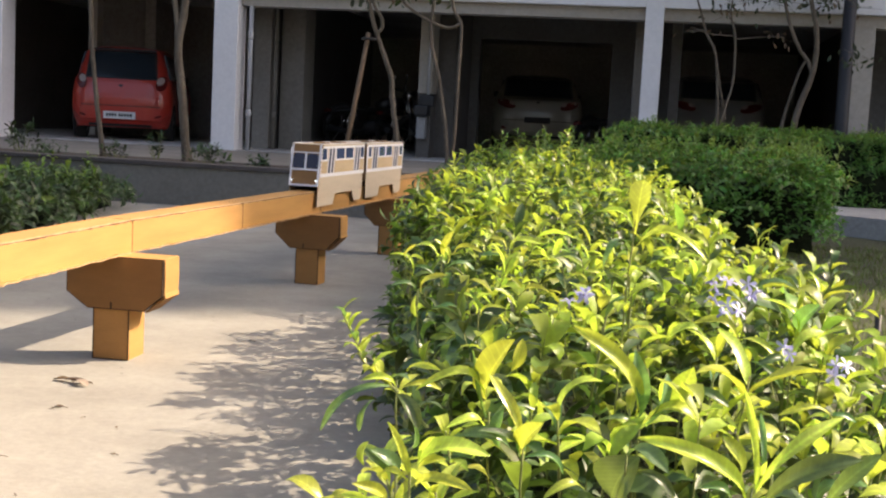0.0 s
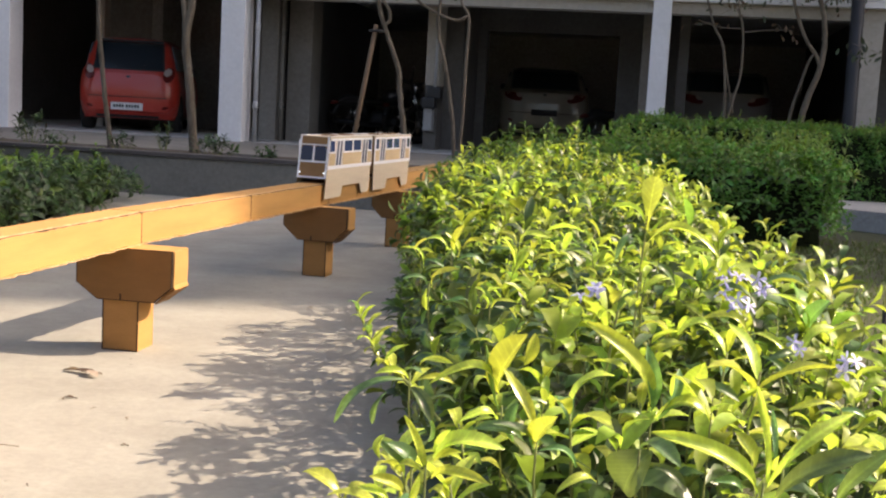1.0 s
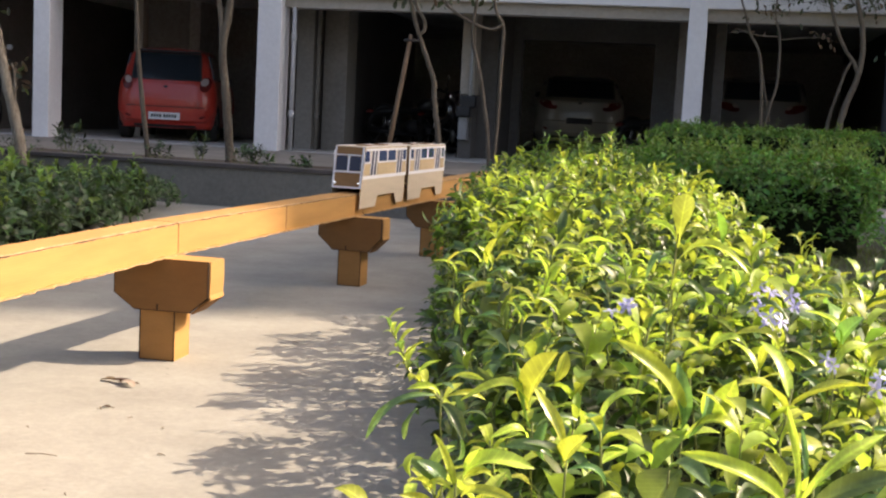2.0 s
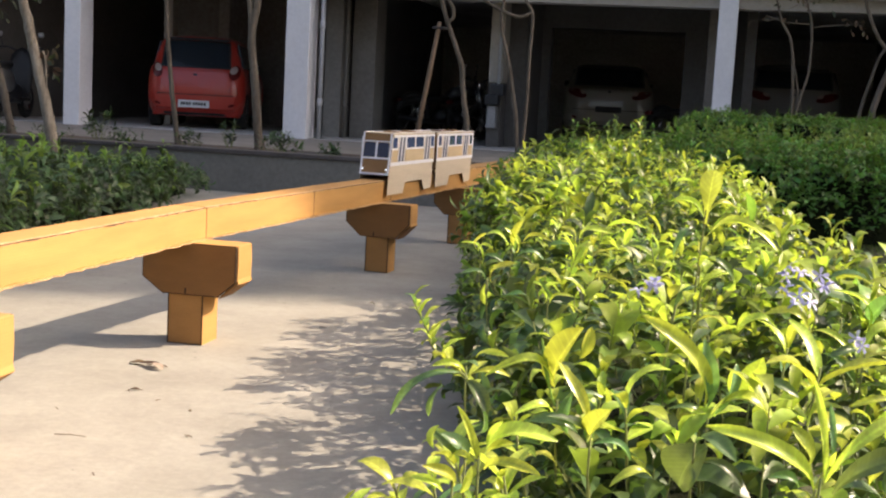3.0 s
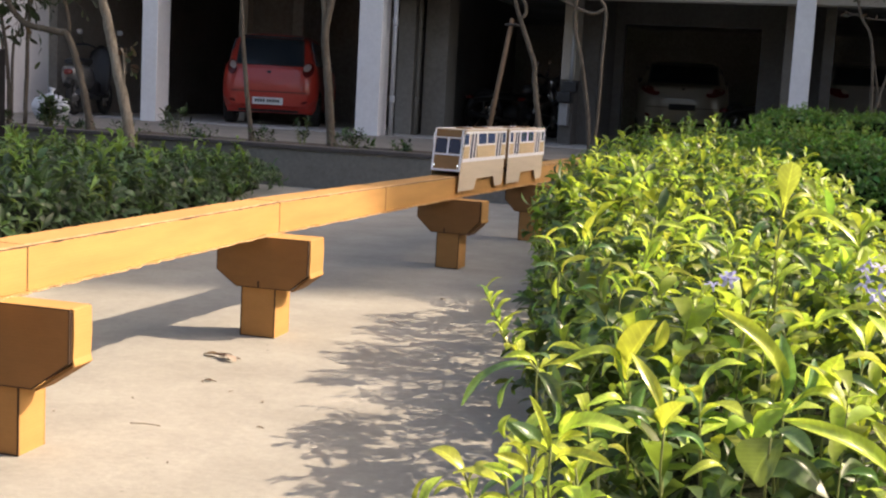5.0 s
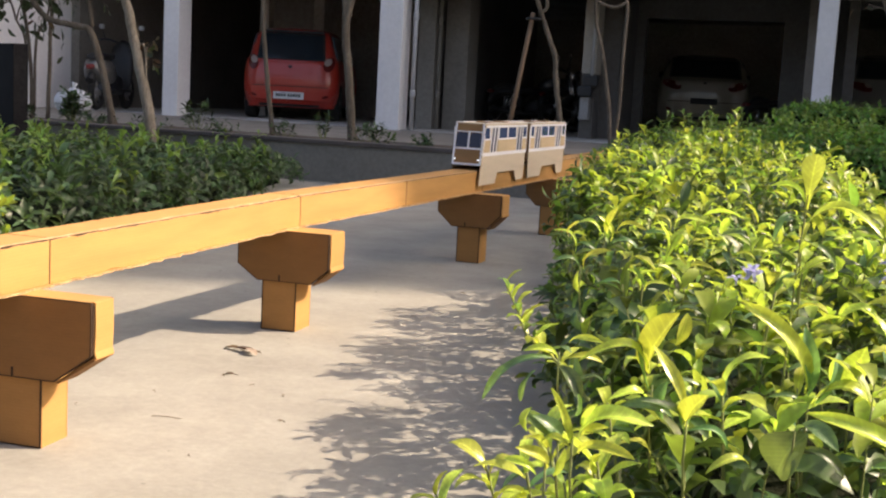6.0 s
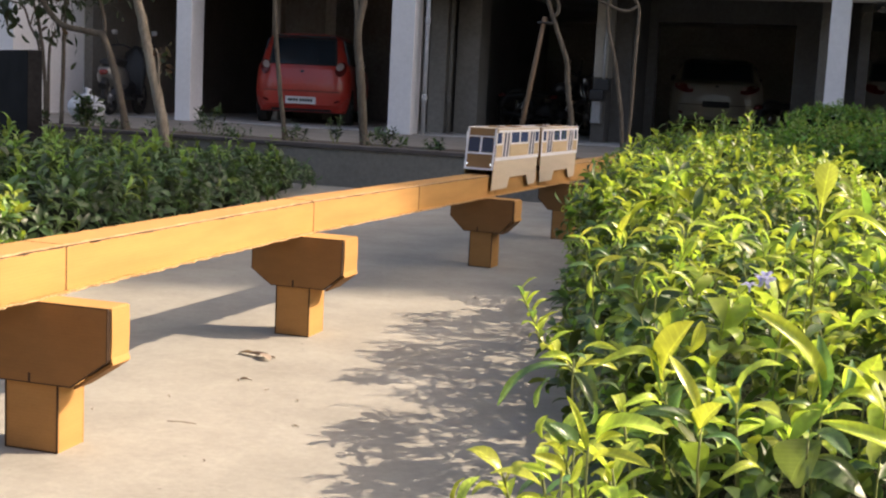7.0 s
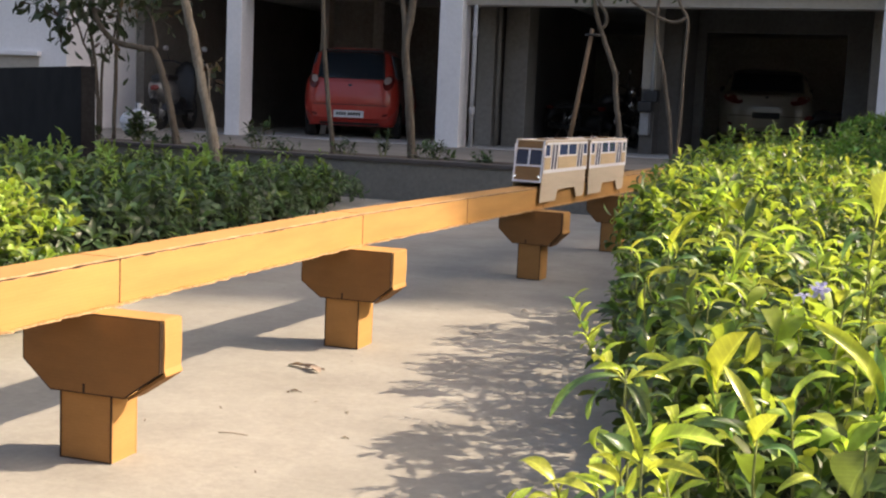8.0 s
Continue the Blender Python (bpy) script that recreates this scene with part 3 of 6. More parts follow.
MATS3 = [CARD, CARD_TORN, CARD_EDGE]
for i, ((ya, xa), (yb, xb)) in enumerate(zip(NODES, NODES[1:])):
    length = math.hypot(yb - ya, xb - xa) - 0.005
    yaw = -math.degrees(math.atan2(xb - xa, yb - ya))
    seg = thing("monorail_beam", pose(xa, ya, 0, 0, 0, yaw), "hollow brown cardboard monorail track beam on cardboard piers", "toy track", "monorail beams")
    part("side_panel", rough_panel(length, -0.005, 0.0, BEAM_LOW + 0.004, BEAM_TOP + 0.001, 10 + i, 0.0025), MATS3, seg)
    part("side_panel", rough_panel(length, -BEAM_W, -BEAM_W + 0.005, BEAM_LOW + 0.004, BEAM_TOP, 20 + i, 0.0025), MATS3, seg)
    part("top_panel", rough_panel(length, -BEAM_W + 0.004, -0.008, BEAM_TOP + 0.001, BEAM_TOP + 0.008, 30 + i, 0.0042), MATS3, seg)
    part("edge_gap", rough_panel(length, -0.0052, -0.0032, BEAM_TOP + 0.0012, BEAM_TOP + 0.0042, 50 + i, 0.0012), [CARD_EDGE] * 3, seg, "dark gap under the top board")
    part("joint_gap", solid((-0.004, -0.0045, BEAM_LOW + 0.006, 0.0008, -0.0005, BEAM_TOP)), CARD_EDGE, seg, "dark open joint")
    part("bottom_panel", rough_panel(length, -BEAM_W - 0.006, 0.012, BEAM_LOW - 0.002, BEAM_LOW + 0.0035, 40 + i, 0.009), [CARD, CARD_FRAYED, CARD_EDGE], seg, "torn frayed lower board")


def pier(m, left, right, low_left, low_right, cheek, deep, stem_left, stem_right, d, sd):
    """A cardboard T-pier at m, each cut a little differently; origin under its middle, y along the track.
    left, right: reach of the cap; cheek: height of its upright ends; deep: of the whole cap; d, sd: thickness of cap and stem."""
    p = thing("monorail_pier", m, "brown cardboard track pier with a chamfered cap on a square stem", "toy pier", "monorail piers")
    top = BEAM_LOW - 0.002
    low = top - deep
    face = -0.0675
    out = [(-left, top), (-left, top - cheek), (-low_left, low), (low_right, low), (right, top - cheek), (right, top)]
    inner = [(x * 0.965, z if z == top else z + 0.007) for x, z in out]
    for nm, y0, y1 in (("front_panel", face - 0.007, face), ("back_panel", face + d, face + d + 0.007)):
        bm = prism(out, y0, y1, edge=1)
        for f in bmesh.ops.inset_region(bm, faces=[f for f in bm.faces if len(f.verts) > 4], thickness=0.0035)["faces"]:
            f.material_index = 1
        part(nm, bm, [CARD_SHADED, CARD_EDGE], p)
    part("cap_wrap", prism(inner, face, face + d), CARD, p)
    part("cap_lid", solid((-left + 0.003, face - 0.004, top - 0.004, right - 0.003, face + d + 0.004, top + 0.0005)), CARD, p)
    x = right
    # flap wrapped round the sunlit end: it stands off the cap a little and its foot curls outwards
    flap = bmesh.new()
    rows = [(x - 0.005, top + 0.001), (x + 0.004, top - 0.002), (x + 0.006, top - cheek * 0.5), (x + 0.004, top - cheek * 0.92), (x + 0.009, top - cheek - 0.006), (x - 0.004, top - cheek - 0.014)]
    rings = [[flap.verts.new((a - q, y, z)) for q, y in ((0, face + 0.006), (0, face + d + 0.005), (0.005, face + d + 0.005), (0.005, face + 0.006))] for a, z in rows]
    for a, b in zip(rings, rings[1:]):
        for k in range(4):
            flap.faces.new((a[k], a[(k + 1) % 4], b[(k + 1) % 4], b[k]))
    flap.faces.new(rings[0])
    flap.faces.new(rings[-1][::-1])
    bmesh.ops.recalc_face_normals(flap, faces=flap.faces[:])
    part("end_flap", flap, CARD, p)
    part("end_flap", solid((-left - 0.002, face + 0.002, top - cheek + 0.01, -left + 0.006, face + d + 0.004, top + 0.001), bevel=0.002), CARD, p)
    part("flap_gap", solid((x - 0.0045, face - 0.001, top - cheek * 0.98, x + 0.0012, face + 0.0055, top - 0.008)), CARD_EDGE, p, "dark gap beside the end flap")
    part("under_strip", prism([(low_right + 0.004, low - 0.006), (right + 0.006, top - cheek - 0.010), (right + 0.002, top - cheek - 0.003), (low_right, low - 0.0005)], face + 0.004, face + d + 0.003), CARD_SHADED, p, "strip glued under the chamfer")
    f0 = face + 0.004
    # Front and back take the darker board that holds the front's shade.
    for y in (f0, f0 + sd - 0.006):
        part("stem_panel", solid((-stem_left, y, 0, stem_right, y + 0.006, low + 0.002)), CARD_STEM_SHADED, p)
    for a in (-stem_left, stem_right - 0.006):
        part("stem_panel", solid((a, f0 + 0.0065, 0, a + 0.006, f0 + sd - 0.0065, low + 0.002)), CARD, p)
    for a in (stem_right, -stem_left):
        part("corner_seam", solid((a - 0.002, f0 - 0.002, 0.001, a + 0.002, f0 + 0.0015, low)), CARD_EDGE, p, "dark open seam")
    part("slot", solid((-0.003, face - 0.0078, low + 0.001, 0.004, face - 0.0072, low + 0.026)), CARD_EDGE, p, "dark cut slot")
    part("foot_edge", solid((-stem_left - 0.001, f0 - 0.0012, 0.0005, stem_right + 0.001, f0 + 0.001, 0.004)), CARD_EDGE, p, "dark cut foot")
    return p


def beam_x(y):
    for (ya, xa), (yb, xb) in zip(NODES, NODES[1:]):
        if y <= yb:
            break
    return xa + (xb - xa) * (y - ya) / (yb - ya), -math.degrees(math.atan2(xb - xa, yb - ya))


for y, shift, cut in (
    (2.775, -0.003, (0.180, 0.2155, 0.098, 0.116, 0.132, 0.204, 0.0735, 0.0735, 0.080, 0.115)),
    (4.35, -0.012, (0.170, 0.1925, 0.089, 0.126, 0.134, 0.192, 0.069, 0.064, 0.135, 0.145)),
    (6.50, -0.025, (0.160, 0.200, 0.076, 0.130, 0.108, 0.184, 0.042, 0.0835, 0.125, 0.135)),
    (8.05, 0.010, (0.165, 0.195, 0.090, 0.115, 0.108, 0.184, 0.060, 0.072, 0.125, 0.125)),
    (10.0, -0.03, (0.180, 0.195, 0.105, 0.112, 0.108, 0.185, 0.070, 0.070, 0.130, 0.125)),
    (1.2, -0.02, (0.180, 0.195, 0.105, 0.112, 0.115, 0.190, 0.070, 0.070, 0.130, 0.125)),
):
    x, yaw = beam_x(y)
    pier(pose(x + shift, y, 0, 0, 0, yaw), *cut)


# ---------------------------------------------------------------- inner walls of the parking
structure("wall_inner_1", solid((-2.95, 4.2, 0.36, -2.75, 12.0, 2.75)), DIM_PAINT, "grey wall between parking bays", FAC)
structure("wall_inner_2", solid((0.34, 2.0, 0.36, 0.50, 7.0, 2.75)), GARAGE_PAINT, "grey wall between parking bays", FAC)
structure("wall_inner_3", solid((2.66, 1.62, 0.36, 3.10, 3.2, 2.75)), SHADED_PAINT, "dark wall beside a parking bay", FAC)
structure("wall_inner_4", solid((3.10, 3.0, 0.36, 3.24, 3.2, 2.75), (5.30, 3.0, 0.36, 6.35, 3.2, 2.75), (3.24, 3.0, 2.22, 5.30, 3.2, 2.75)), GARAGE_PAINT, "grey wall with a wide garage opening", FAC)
structure("wall_inner_5", solid((6.2, 1.3, 0.36, 6.34, 3.0, 2.75)), SHADED_PAINT, "grey wall between parking bays", FAC)
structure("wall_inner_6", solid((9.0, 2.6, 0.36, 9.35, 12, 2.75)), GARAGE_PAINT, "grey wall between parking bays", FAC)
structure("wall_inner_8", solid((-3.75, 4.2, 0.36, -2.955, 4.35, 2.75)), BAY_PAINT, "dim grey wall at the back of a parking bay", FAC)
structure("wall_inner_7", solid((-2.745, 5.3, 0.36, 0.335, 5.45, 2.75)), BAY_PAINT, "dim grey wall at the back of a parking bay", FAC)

# ---------------------------------------------------------------- drain pipes and lamp post
PIPE = surface("pipe_plastic", (0.50, 0.50, 0.50), 0.5, grain=30, stain=3, amount=0.2, bump=0.05, dark=0.95)
METAL_DARK = surface("dark_painted_metal", (0.028, 0.028, 0.031), 0.55, metal=0.2, grain=40, stain=3, amount=0.3, bump=0.1, dark=1)
BLACK = surface("black_plastic", (0.018, 0.018, 0.019), 0.5, grain=80, stain=5, amount=0.3, bump=0.1, dark=1)
CHROME = surface("chrome", (0.6, 0.6, 0.6), 0.2, metal=1.0, grain=60, stain=6, amount=0.1, bump=0.0)
for u, v, r, skin in ((0.495, 0.05, 0.031, PIPE), (0.53, 1.05, 0.026, DUN_PAINT)):
    p = thing("drain_pipe", FAC @ pose(u, v, FLOOR_Z), "pale grey plastic drain pipe beside a pillar", "pipe", "drain pipes")
    part("pipe", tube([(0, 0, 0.0), (0, 0, 2.6)], [r, r], 12), skin, p)
    for z in (0.45, 1.52):
        part("collar", tube([(0, 0, z), (0, 0, z + 0.02), (0, 0, z + 0.09), (0, 0, z + 0.11)], [r * 1.05, r * 1.35, r * 1.35, r * 1.05], 12), skin, p)
        part("bracket", solid((-0.02, 0.0, z + 0.03, 0.02, 0.10, z + 0.06)), METAL_DARK, p)

lamp = thing("lamp_post", pose(4.92, 14.75, 0.12), "dark painted steel lamp post behind the clipped hedge", "lamp post")
part("pole", tube([(0, 0, 0), (0, 0, 0.5), (-0.03, 0, 3.4)], [0.10, 0.085, 0.075], 12), METAL_DARK, lamp)
part("base_plate", tube([(0, 0, 0), (0, 0, 0.03)], [0.17, 0.16], 12), METAL_DARK, lamp)
part("lantern", tube([(-0.03, 0, 3.4), (-0.03, 0, 3.45), (-0.03, 0, 3.7), (-0.03, 0, 3.78)], [0.08, 0.16, 0.2, 0.05], 12), METAL_DARK, lamp)


# ---------------------------------------------------------------- train
NAVY = surface("navy_stripe_paper", (0.012, 0.018, 0.06), 0.5, grain=90, stain=10, amount=0.3, bump=0.05, dark=1)
TRIM_WHITE = surface("white_paper_strip", (0.78, 0.78, 0.80), 0.6, grain=120, stain=14, amount=0.1, bump=0.05, dark=0.98)
PANE = glass_dark("blue_film_window", (0.05, 0.075, 0.17), 0.15)
SCREEN = glass_dark("dark_film_windscreen", (0.018, 0.016, 0.035), 0.15)
LED, lt, lb = nodes_of("led_glow")
lb.inputs["Base Color"].default_value = (0.9, 0.95, 1, 1)
lb.inputs["Emission Color"].default_value = (0.75, 0.88, 1, 1)
lb.inputs["Emission Strength"].default_value = 1.5

W, LC = 0.084, 0.735                                    # half width and length of a coach
FLOORZ, TOPZ, SKIRT = 0.527, 0.752, 0.418


def side_sheet(outline, x, t, mats, name, parent, edge=None, label=""):
    """A flat piece on the side of a coach: outline in y and z."""
    bm = prism([(y, z) for y, z in outline], 0, t, edge=edge)
    bm.transform(Matrix(((0, 1, 0, x), (1, 0, 0, 0), (0, 0, 1, 0), (0, 0, 0, 1))))
    bmesh.ops.recalc_face_normals(bm, faces=bm.faces[:])
    return part(name, bm, mats, parent, label)


def coach(m, lead):
    c = thing("model_train_coach", m, "cardboard monorail coach with white strips and blue windows" + (", lit front" if lead else ""), "toy train", "model train coaches")
    f = 0.055 if lead else 0.0                          # the nose leans back
    nose = lambda z: f * (z - SKIRT) / (TOPZ - SKIRT)
    for s in (1, -1):
        x = W * s - (0.004 if s > 0 else 0)
        out = [(nose(SKIRT), SKIRT), (0.24, SKIRT), (0.27, 0.478), (0.54, 0.478), (0.575, SKIRT), (LC - 0.060, SKIRT), (LC - 0.040, SKIRT + 0.006), (LC - 0.028, SKIRT + 0.022), (LC, TOPZ), (nose(TOPZ) + 0.022, TOPZ), (nose(TOPZ) + 0.006, TOPZ - 0.010), (nose(0.725), 0.725)]
        wall = side_sheet(out, x, 0.004, [CARD_TRAIN, CARD_EDGE], "side_wall", c, 1)
        xo = W * s + (0.0012 if s > 0 else -0.0028)
        strip = lambda y0, y1, z0, z1, mat, nm, sk=0.0: side_sheet([(y0, z0), (y1, z0), (y1 + sk, z1), (y0 + sk, z1)], xo, 0.0016, mat, nm, wall)
        strip(nose(0.60), LC - 0.004, 0.577, 0.597, TRIM_WHITE, "white_strip")
        strip(nose(TOPZ) + 0.022, LC, 0.7335, 0.7460, TRIM_WHITE, "white_strip")
        strip(nose(0.60), nose(0.60) + 0.016, 0.5972, 0.732, TRIM_WHITE, "white_strip", 0.018 if lead else 0)
        strip(LC - 0.018, LC - 0.004, 0.5972, 0.733, TRIM_WHITE, "white_strip")
        wins = ((0.052, 0.122), (0.268, 0.392), (0.412, 0.536), (0.662, 0.716)) if lead else ((0.030, 0.080), (0.232, 0.345), (0.370, 0.485), (0.658, 0.708))
        stripes = (0.146, 0.192, 0.560, 0.606) if lead else (0.112, 0.156, 0.528, 0.572)
        for y0, y1 in wins:
            side_sheet([(y0, 0.674), (y1, 0.674), (y1, 0.728), (y1 - 0.004, 0.733), (y0 + 0.004, 0.733), (y0, 0.728)], xo, 0.0016, PANE, "window_pane", wall)
            strip(y0 - 0.016, y0, 0.674, 0.733, TRIM_WHITE, "white_strip")
            strip(y1, y1 + 0.013, 0.674, 0.733, TRIM_WHITE, "white_strip")
            strip(y0 - 0.016, y1 + 0.013, 0.664, 0.6738, TRIM_WHITE, "white_strip")
            strip(y0 - 0.014, y1 + 0.012, 0.5975, 0.6637, CARD_TAN, "side_panel")
        for y in stripes:
            strip(y, y + 0.026, 0.5975, 0.733, NAVY, "navy_stripe", 0.022)
            strip(y - 0.010, y - 0.001, 0.5975, 0.733, TRIM_WHITE, "white_strip", 0.022)
            strip(y + 0.027, y + 0.035, 0.5975, 0.733, TRIM_WHITE, "white_strip", 0.022)
    roof = part("roof", solid((-W - 0.002, nose(TOPZ) - 0.002, TOPZ + 0.0005, W + 0.002, LC, TOPZ + 0.005), bevel=0.001), CARD_TRAIN, c)
    for y in (0.20, 0.46):
        part("roof_vent", solid((-0.030, y, TOPZ + 0.0055, 0.040, y + 0.075, TOPZ + 0.012), bevel=0.001), CARD_BROWN, roof, "small brown cardboard flap")
    for q in (-1, 1):
        part("roof_edge", solid((q * (W - 0.004) - 0.007, nose(TOPZ) - 0.002, TOPZ + 0.0055, q * (W - 0.004) + 0.007, LC, TOPZ + 0.0075)), TRIM_WHITE, roof, "white paper edge strip")
    part("underfloor", solid((-W + 0.001, 0.02, FLOORZ, W - 0.005, LC - 0.02, FLOORZ + 0.004)), CARD, c)
    # end walls
    part("back_wall", solid((-W, LC - 0.010, FLOORZ + 0.005, W - 0.005, LC - 0.006, TOPZ - 0.002)), CARD_TRAIN, c)
    lean = math.degrees(math.atan(f / (TOPZ - SKIRT)))
    fm = pose(0, nose(FLOORZ), FLOORZ, -lean)
    h = (TOPZ - FLOORZ) / math.cos(radians(lean))
    # Brown front board; part of its shade is put into the colour too.
    front = part("front_wall", solid((-W + 0.0005, -0.003, 0, W - 0.0045, 0.001, h), m=fm), CARD_BROWN, c, "brown cardboard front with two windscreens" if lead else "")
    fr = lambda x0, x1, z0, z1, mat, nm, t=0.002: part(nm, solid((x0, -0.0035 - t, z0, x1, -0.0035, z1), m=fm), mat, front)
    if lead:
        for s in (-1, 1):
            a, b = s * 0.006, s * 0.072
            rim = [(a, 0.098), (b, 0.098), (b, 0.158), (s * 0.069, 0.171), (s * 0.060, 0.178), (s * 0.019, 0.178), (s * 0.009, 0.173), (a, 0.162)]
            bm = prism(rim, -0.0055, -0.0035)
            bm.transform(fm)
            part("windscreen", bm, SCREEN, front)
            fr(s * 0.079 - 0.005, s * 0.079 + 0.005, 0.0, h, TRIM_WHITE, "white_strip", 0.0025)
            bm = bmesh.new()
            bmesh.ops.create_icosphere(bm, subdivisions=2, radius=0.0042, matrix=fm @ Matrix.Translation((s * 0.068, -0.008, 0.030)))
            part("headlight", bm, LED, front, "small glowing white light")
        fr(-0.005, 0.005, 0.096, 0.180, TRIM_WHITE, "white_strip", 0.0025)
        fr(-0.0735, 0.0735, 0.086, 0.096, TRIM_WHITE, "white_strip", 0.0022)
        fr(-0.0735, 0.0735, 0.0, 0.010, TRIM_WHITE, "white_strip", 0.0022)
        fr(-0.0735, 0.0735, 0.181, 0.187, TRIM_WHITE, "white_strip", 0.0022)
    return c


for k, y in enumerate((6.495, 7.405)):
    x, yaw = beam_x(y)
    _, yaw = beam_x(y + 0.4)
    coach(pose(x - BEAM_W / 2, y, 0, 0, 0, yaw) @ Matrix.Diagonal((1, 1.195, 1, 1)), k == 0)


# ---------------------------------------------------------------- cars
def paint(name, colour, metal=0.2):
    return surface(name, colour, 0.32, metal=metal, grain=200, stain=1.5, amount=0.12, bump=0.02, coat=0.6, dark=0.95)


RED_PAINT = paint("red_car_paint", (0.50, 0.042, 0.026), 0.0)
BEIGE_PAINT = paint("beige_car_paint", (0.38, 0.345, 0.28), 0.0)
SILVER_PAINT = paint("silver_beige_car_paint", (0.29, 0.265, 0.24), 0.0)
CAR_GLASS = glass_dark("car_glass", (0.016, 0.024, 0.032), 0.06)
TAIL_RED = glass_dark("red_lamp_glass", (0.13, 0.016, 0.014), 0.15)
LAMP_CLEAR = glass_dark("clear_lamp_glass", (0.44, 0.35, 0.32), 0.15)
RUBBER = surface("tyre_rubber", (0.022, 0.021, 0.020), 0.85, grain=90, stain=8, amount=0.4, bump=0.3)
ALLOY = surface("wheel_alloy", (0.45, 0.45, 0.46), 0.35, metal=0.8, grain=60, stain=6, amount=0.2, bump=0.05)
PLATE = surface("plate_white", (0.75, 0.75, 0.74), 0.5, grain=60, stain=8, amount=0.1, bump=0.0, dark=0.98)


def ring_profile(profile, n=24):
    """Turns an (x, r) profile round the x axis."""
    bm = bmesh.new()
    rings = [[bm.verts.new((x, r * math.cos(k * math.tau / n), r * math.sin(k * math.tau / n))) for k in range(n)] for x, r in profile]
    for a, b in zip(rings, rings[1:]):
        for k in range(n):
            bm.faces.new((a[k], a[(k + 1) % n], b[(k + 1) % n], b[k])).smooth = True
    for r in (rings[0], rings[-1]):
        bm.faces.new(r)
    bmesh.ops.recalc_face_normals(bm, faces=bm.faces[:])
    return bm


def car(m, label, body_mat, profile, width, glass, lights, plate_z, tyre=0.29, name="car", bars=True, plate=PLATE, glazing=0.80):
    """A car with its tail at y = 0, front towards +y. profile: (y, z) outline; glass: (y, z) foot and head of the rear window."""
    c = thing(name, m, label, "car", "parked cars")
    hw = width / 2
    belt = glass[0][1]
    top = max(z for _, z in profile)

    def half(z):
        """Half the width at z: bulged flanks, tucked-in sills, a greenhouse that narrows upwards."""
        if z <= belt:
            return hw * (1 - 0.10 * max(0, (0.52 - z) / 0.3) ** 2 - 0.05 * max(0, (z - 0.62) / (belt - 0.62)) ** 2)
        return hw * (0.95 - 0.05 * min(1, (z - belt) / 0.06) - 0.15 * ((z - belt) / (top - belt)) ** 1.3)
    round_ = lambda q: 1 - (1 - min(1, abs(q)) ** 2.6) ** (1 / 2.6)
    tail = 0.34
    bm = bmesh.new()
    cols = [-1, -0.985, -0.94, -0.86, -0.72, -0.5, -0.25, 0, 0.25, 0.5, 0.72, 0.86, 0.94, 0.985, 1]
    line = [(q.x, q.y) for q in smooth_line([(y, z, 0) for y, z in profile], 3)]
    grid = []
    for y, z in line:
        row = []
        for q in cols:
            depth = tail * round_(q) * max(0.0, 1 - y / 1.1) if z > 0.2 else 0
            crown = -0.09 * round_(q) if z > belt + 0.25 else 0
            row.append(bm.verts.new((q * half(z), y + depth, z + crown)))
        grid.append(row)
    n = len(grid)
    for i in range(n):
        j = (i + 1) % n
        for k in range(len(cols) - 1):
            bm.faces.new((grid[i][k], grid[i][k + 1], grid[j][k + 1], grid[j][k])).smooth = True
    bm.faces.new([r[0] for r in grid])
    bm.faces.new([r[-1] for r in grid][::-1])
    bmesh.ops.recalc_face_normals(bm, faces=bm.faces[:])
    part("body", bm, body_mat, c)

    def on_tail(outline, mat, nm, parent, proud=0.008, thick=0.012, label=""):
        """A sheet that follows the bowed tail; outline in x and z."""
        b = bmesh.new()
        vs = []
        for x, z in outline:
            y = np.interp(z, [p[1] for p in tails], [p[0] for p in tails])
            vs.append((x, y + tail * round_(x / half(z)) * max(0.0, 1 - y / 1.1), z))
        a = [b.verts.new((x, y - proud, z)) for x, y, z in vs]
        d = [b.verts.new((x, y - proud + thick, z)) for x, y, z in vs]
        b.faces.new(a)
        b.faces.new(d[::-1])
        for i in range(len(a)):
            b.faces.new((a[i], d[i], d[(i + 1) % len(a)], a[(i + 1) % len(a)]))
        bmesh.ops.recalc_face_normals(b, faces=b.faces[:])
        bmesh.ops.triangulate(b, faces=[f for f in b.faces if len(f.verts) > 4])
        return part(nm, b, mat, parent, label)
    tails = sorted({(z, y) for y, z in line if y < glass[1][0] + 0.06 and z <= glass[1][1] + 0.05})
    tails = [(y, z) for z, y in tails]
    xs = np.linspace(-1, 1, 13)
    z0, z1 = glass[0][1] + 0.02, glass[1][1] - 0.02
    g0, g1 = half(z0) * glazing, half(z1) * (glazing + 0.06)
    on_tail([(x * (g0 + 0.03), z0 - 0.02) for x in xs] + [(x * (g1 + 0.03), z1 + 0.03) for x in xs[::-1]], BLACK, "window_surround", c, 0.012, 0.02)
    on_tail([(x * g0, z0) for x in xs] + [(x * g1, z1) for x in xs[::-1]], CAR_GLASS, "rear_window", c, 0.020, 0.02)
    zb_ = profile[0][1]
    for s in (1, -1):
        la, lz0, lz1 = lights
        oval = lambda cx, cz, rx, rz: [(s * (cx + rx * math.cos(a * math.tau / 14)), cz + rz * math.sin(a * math.tau / 14) + 0.25 * rx * math.cos(a * math.tau / 14)) for a in range(14)]
        mid = (lz0 + lz1) / 2
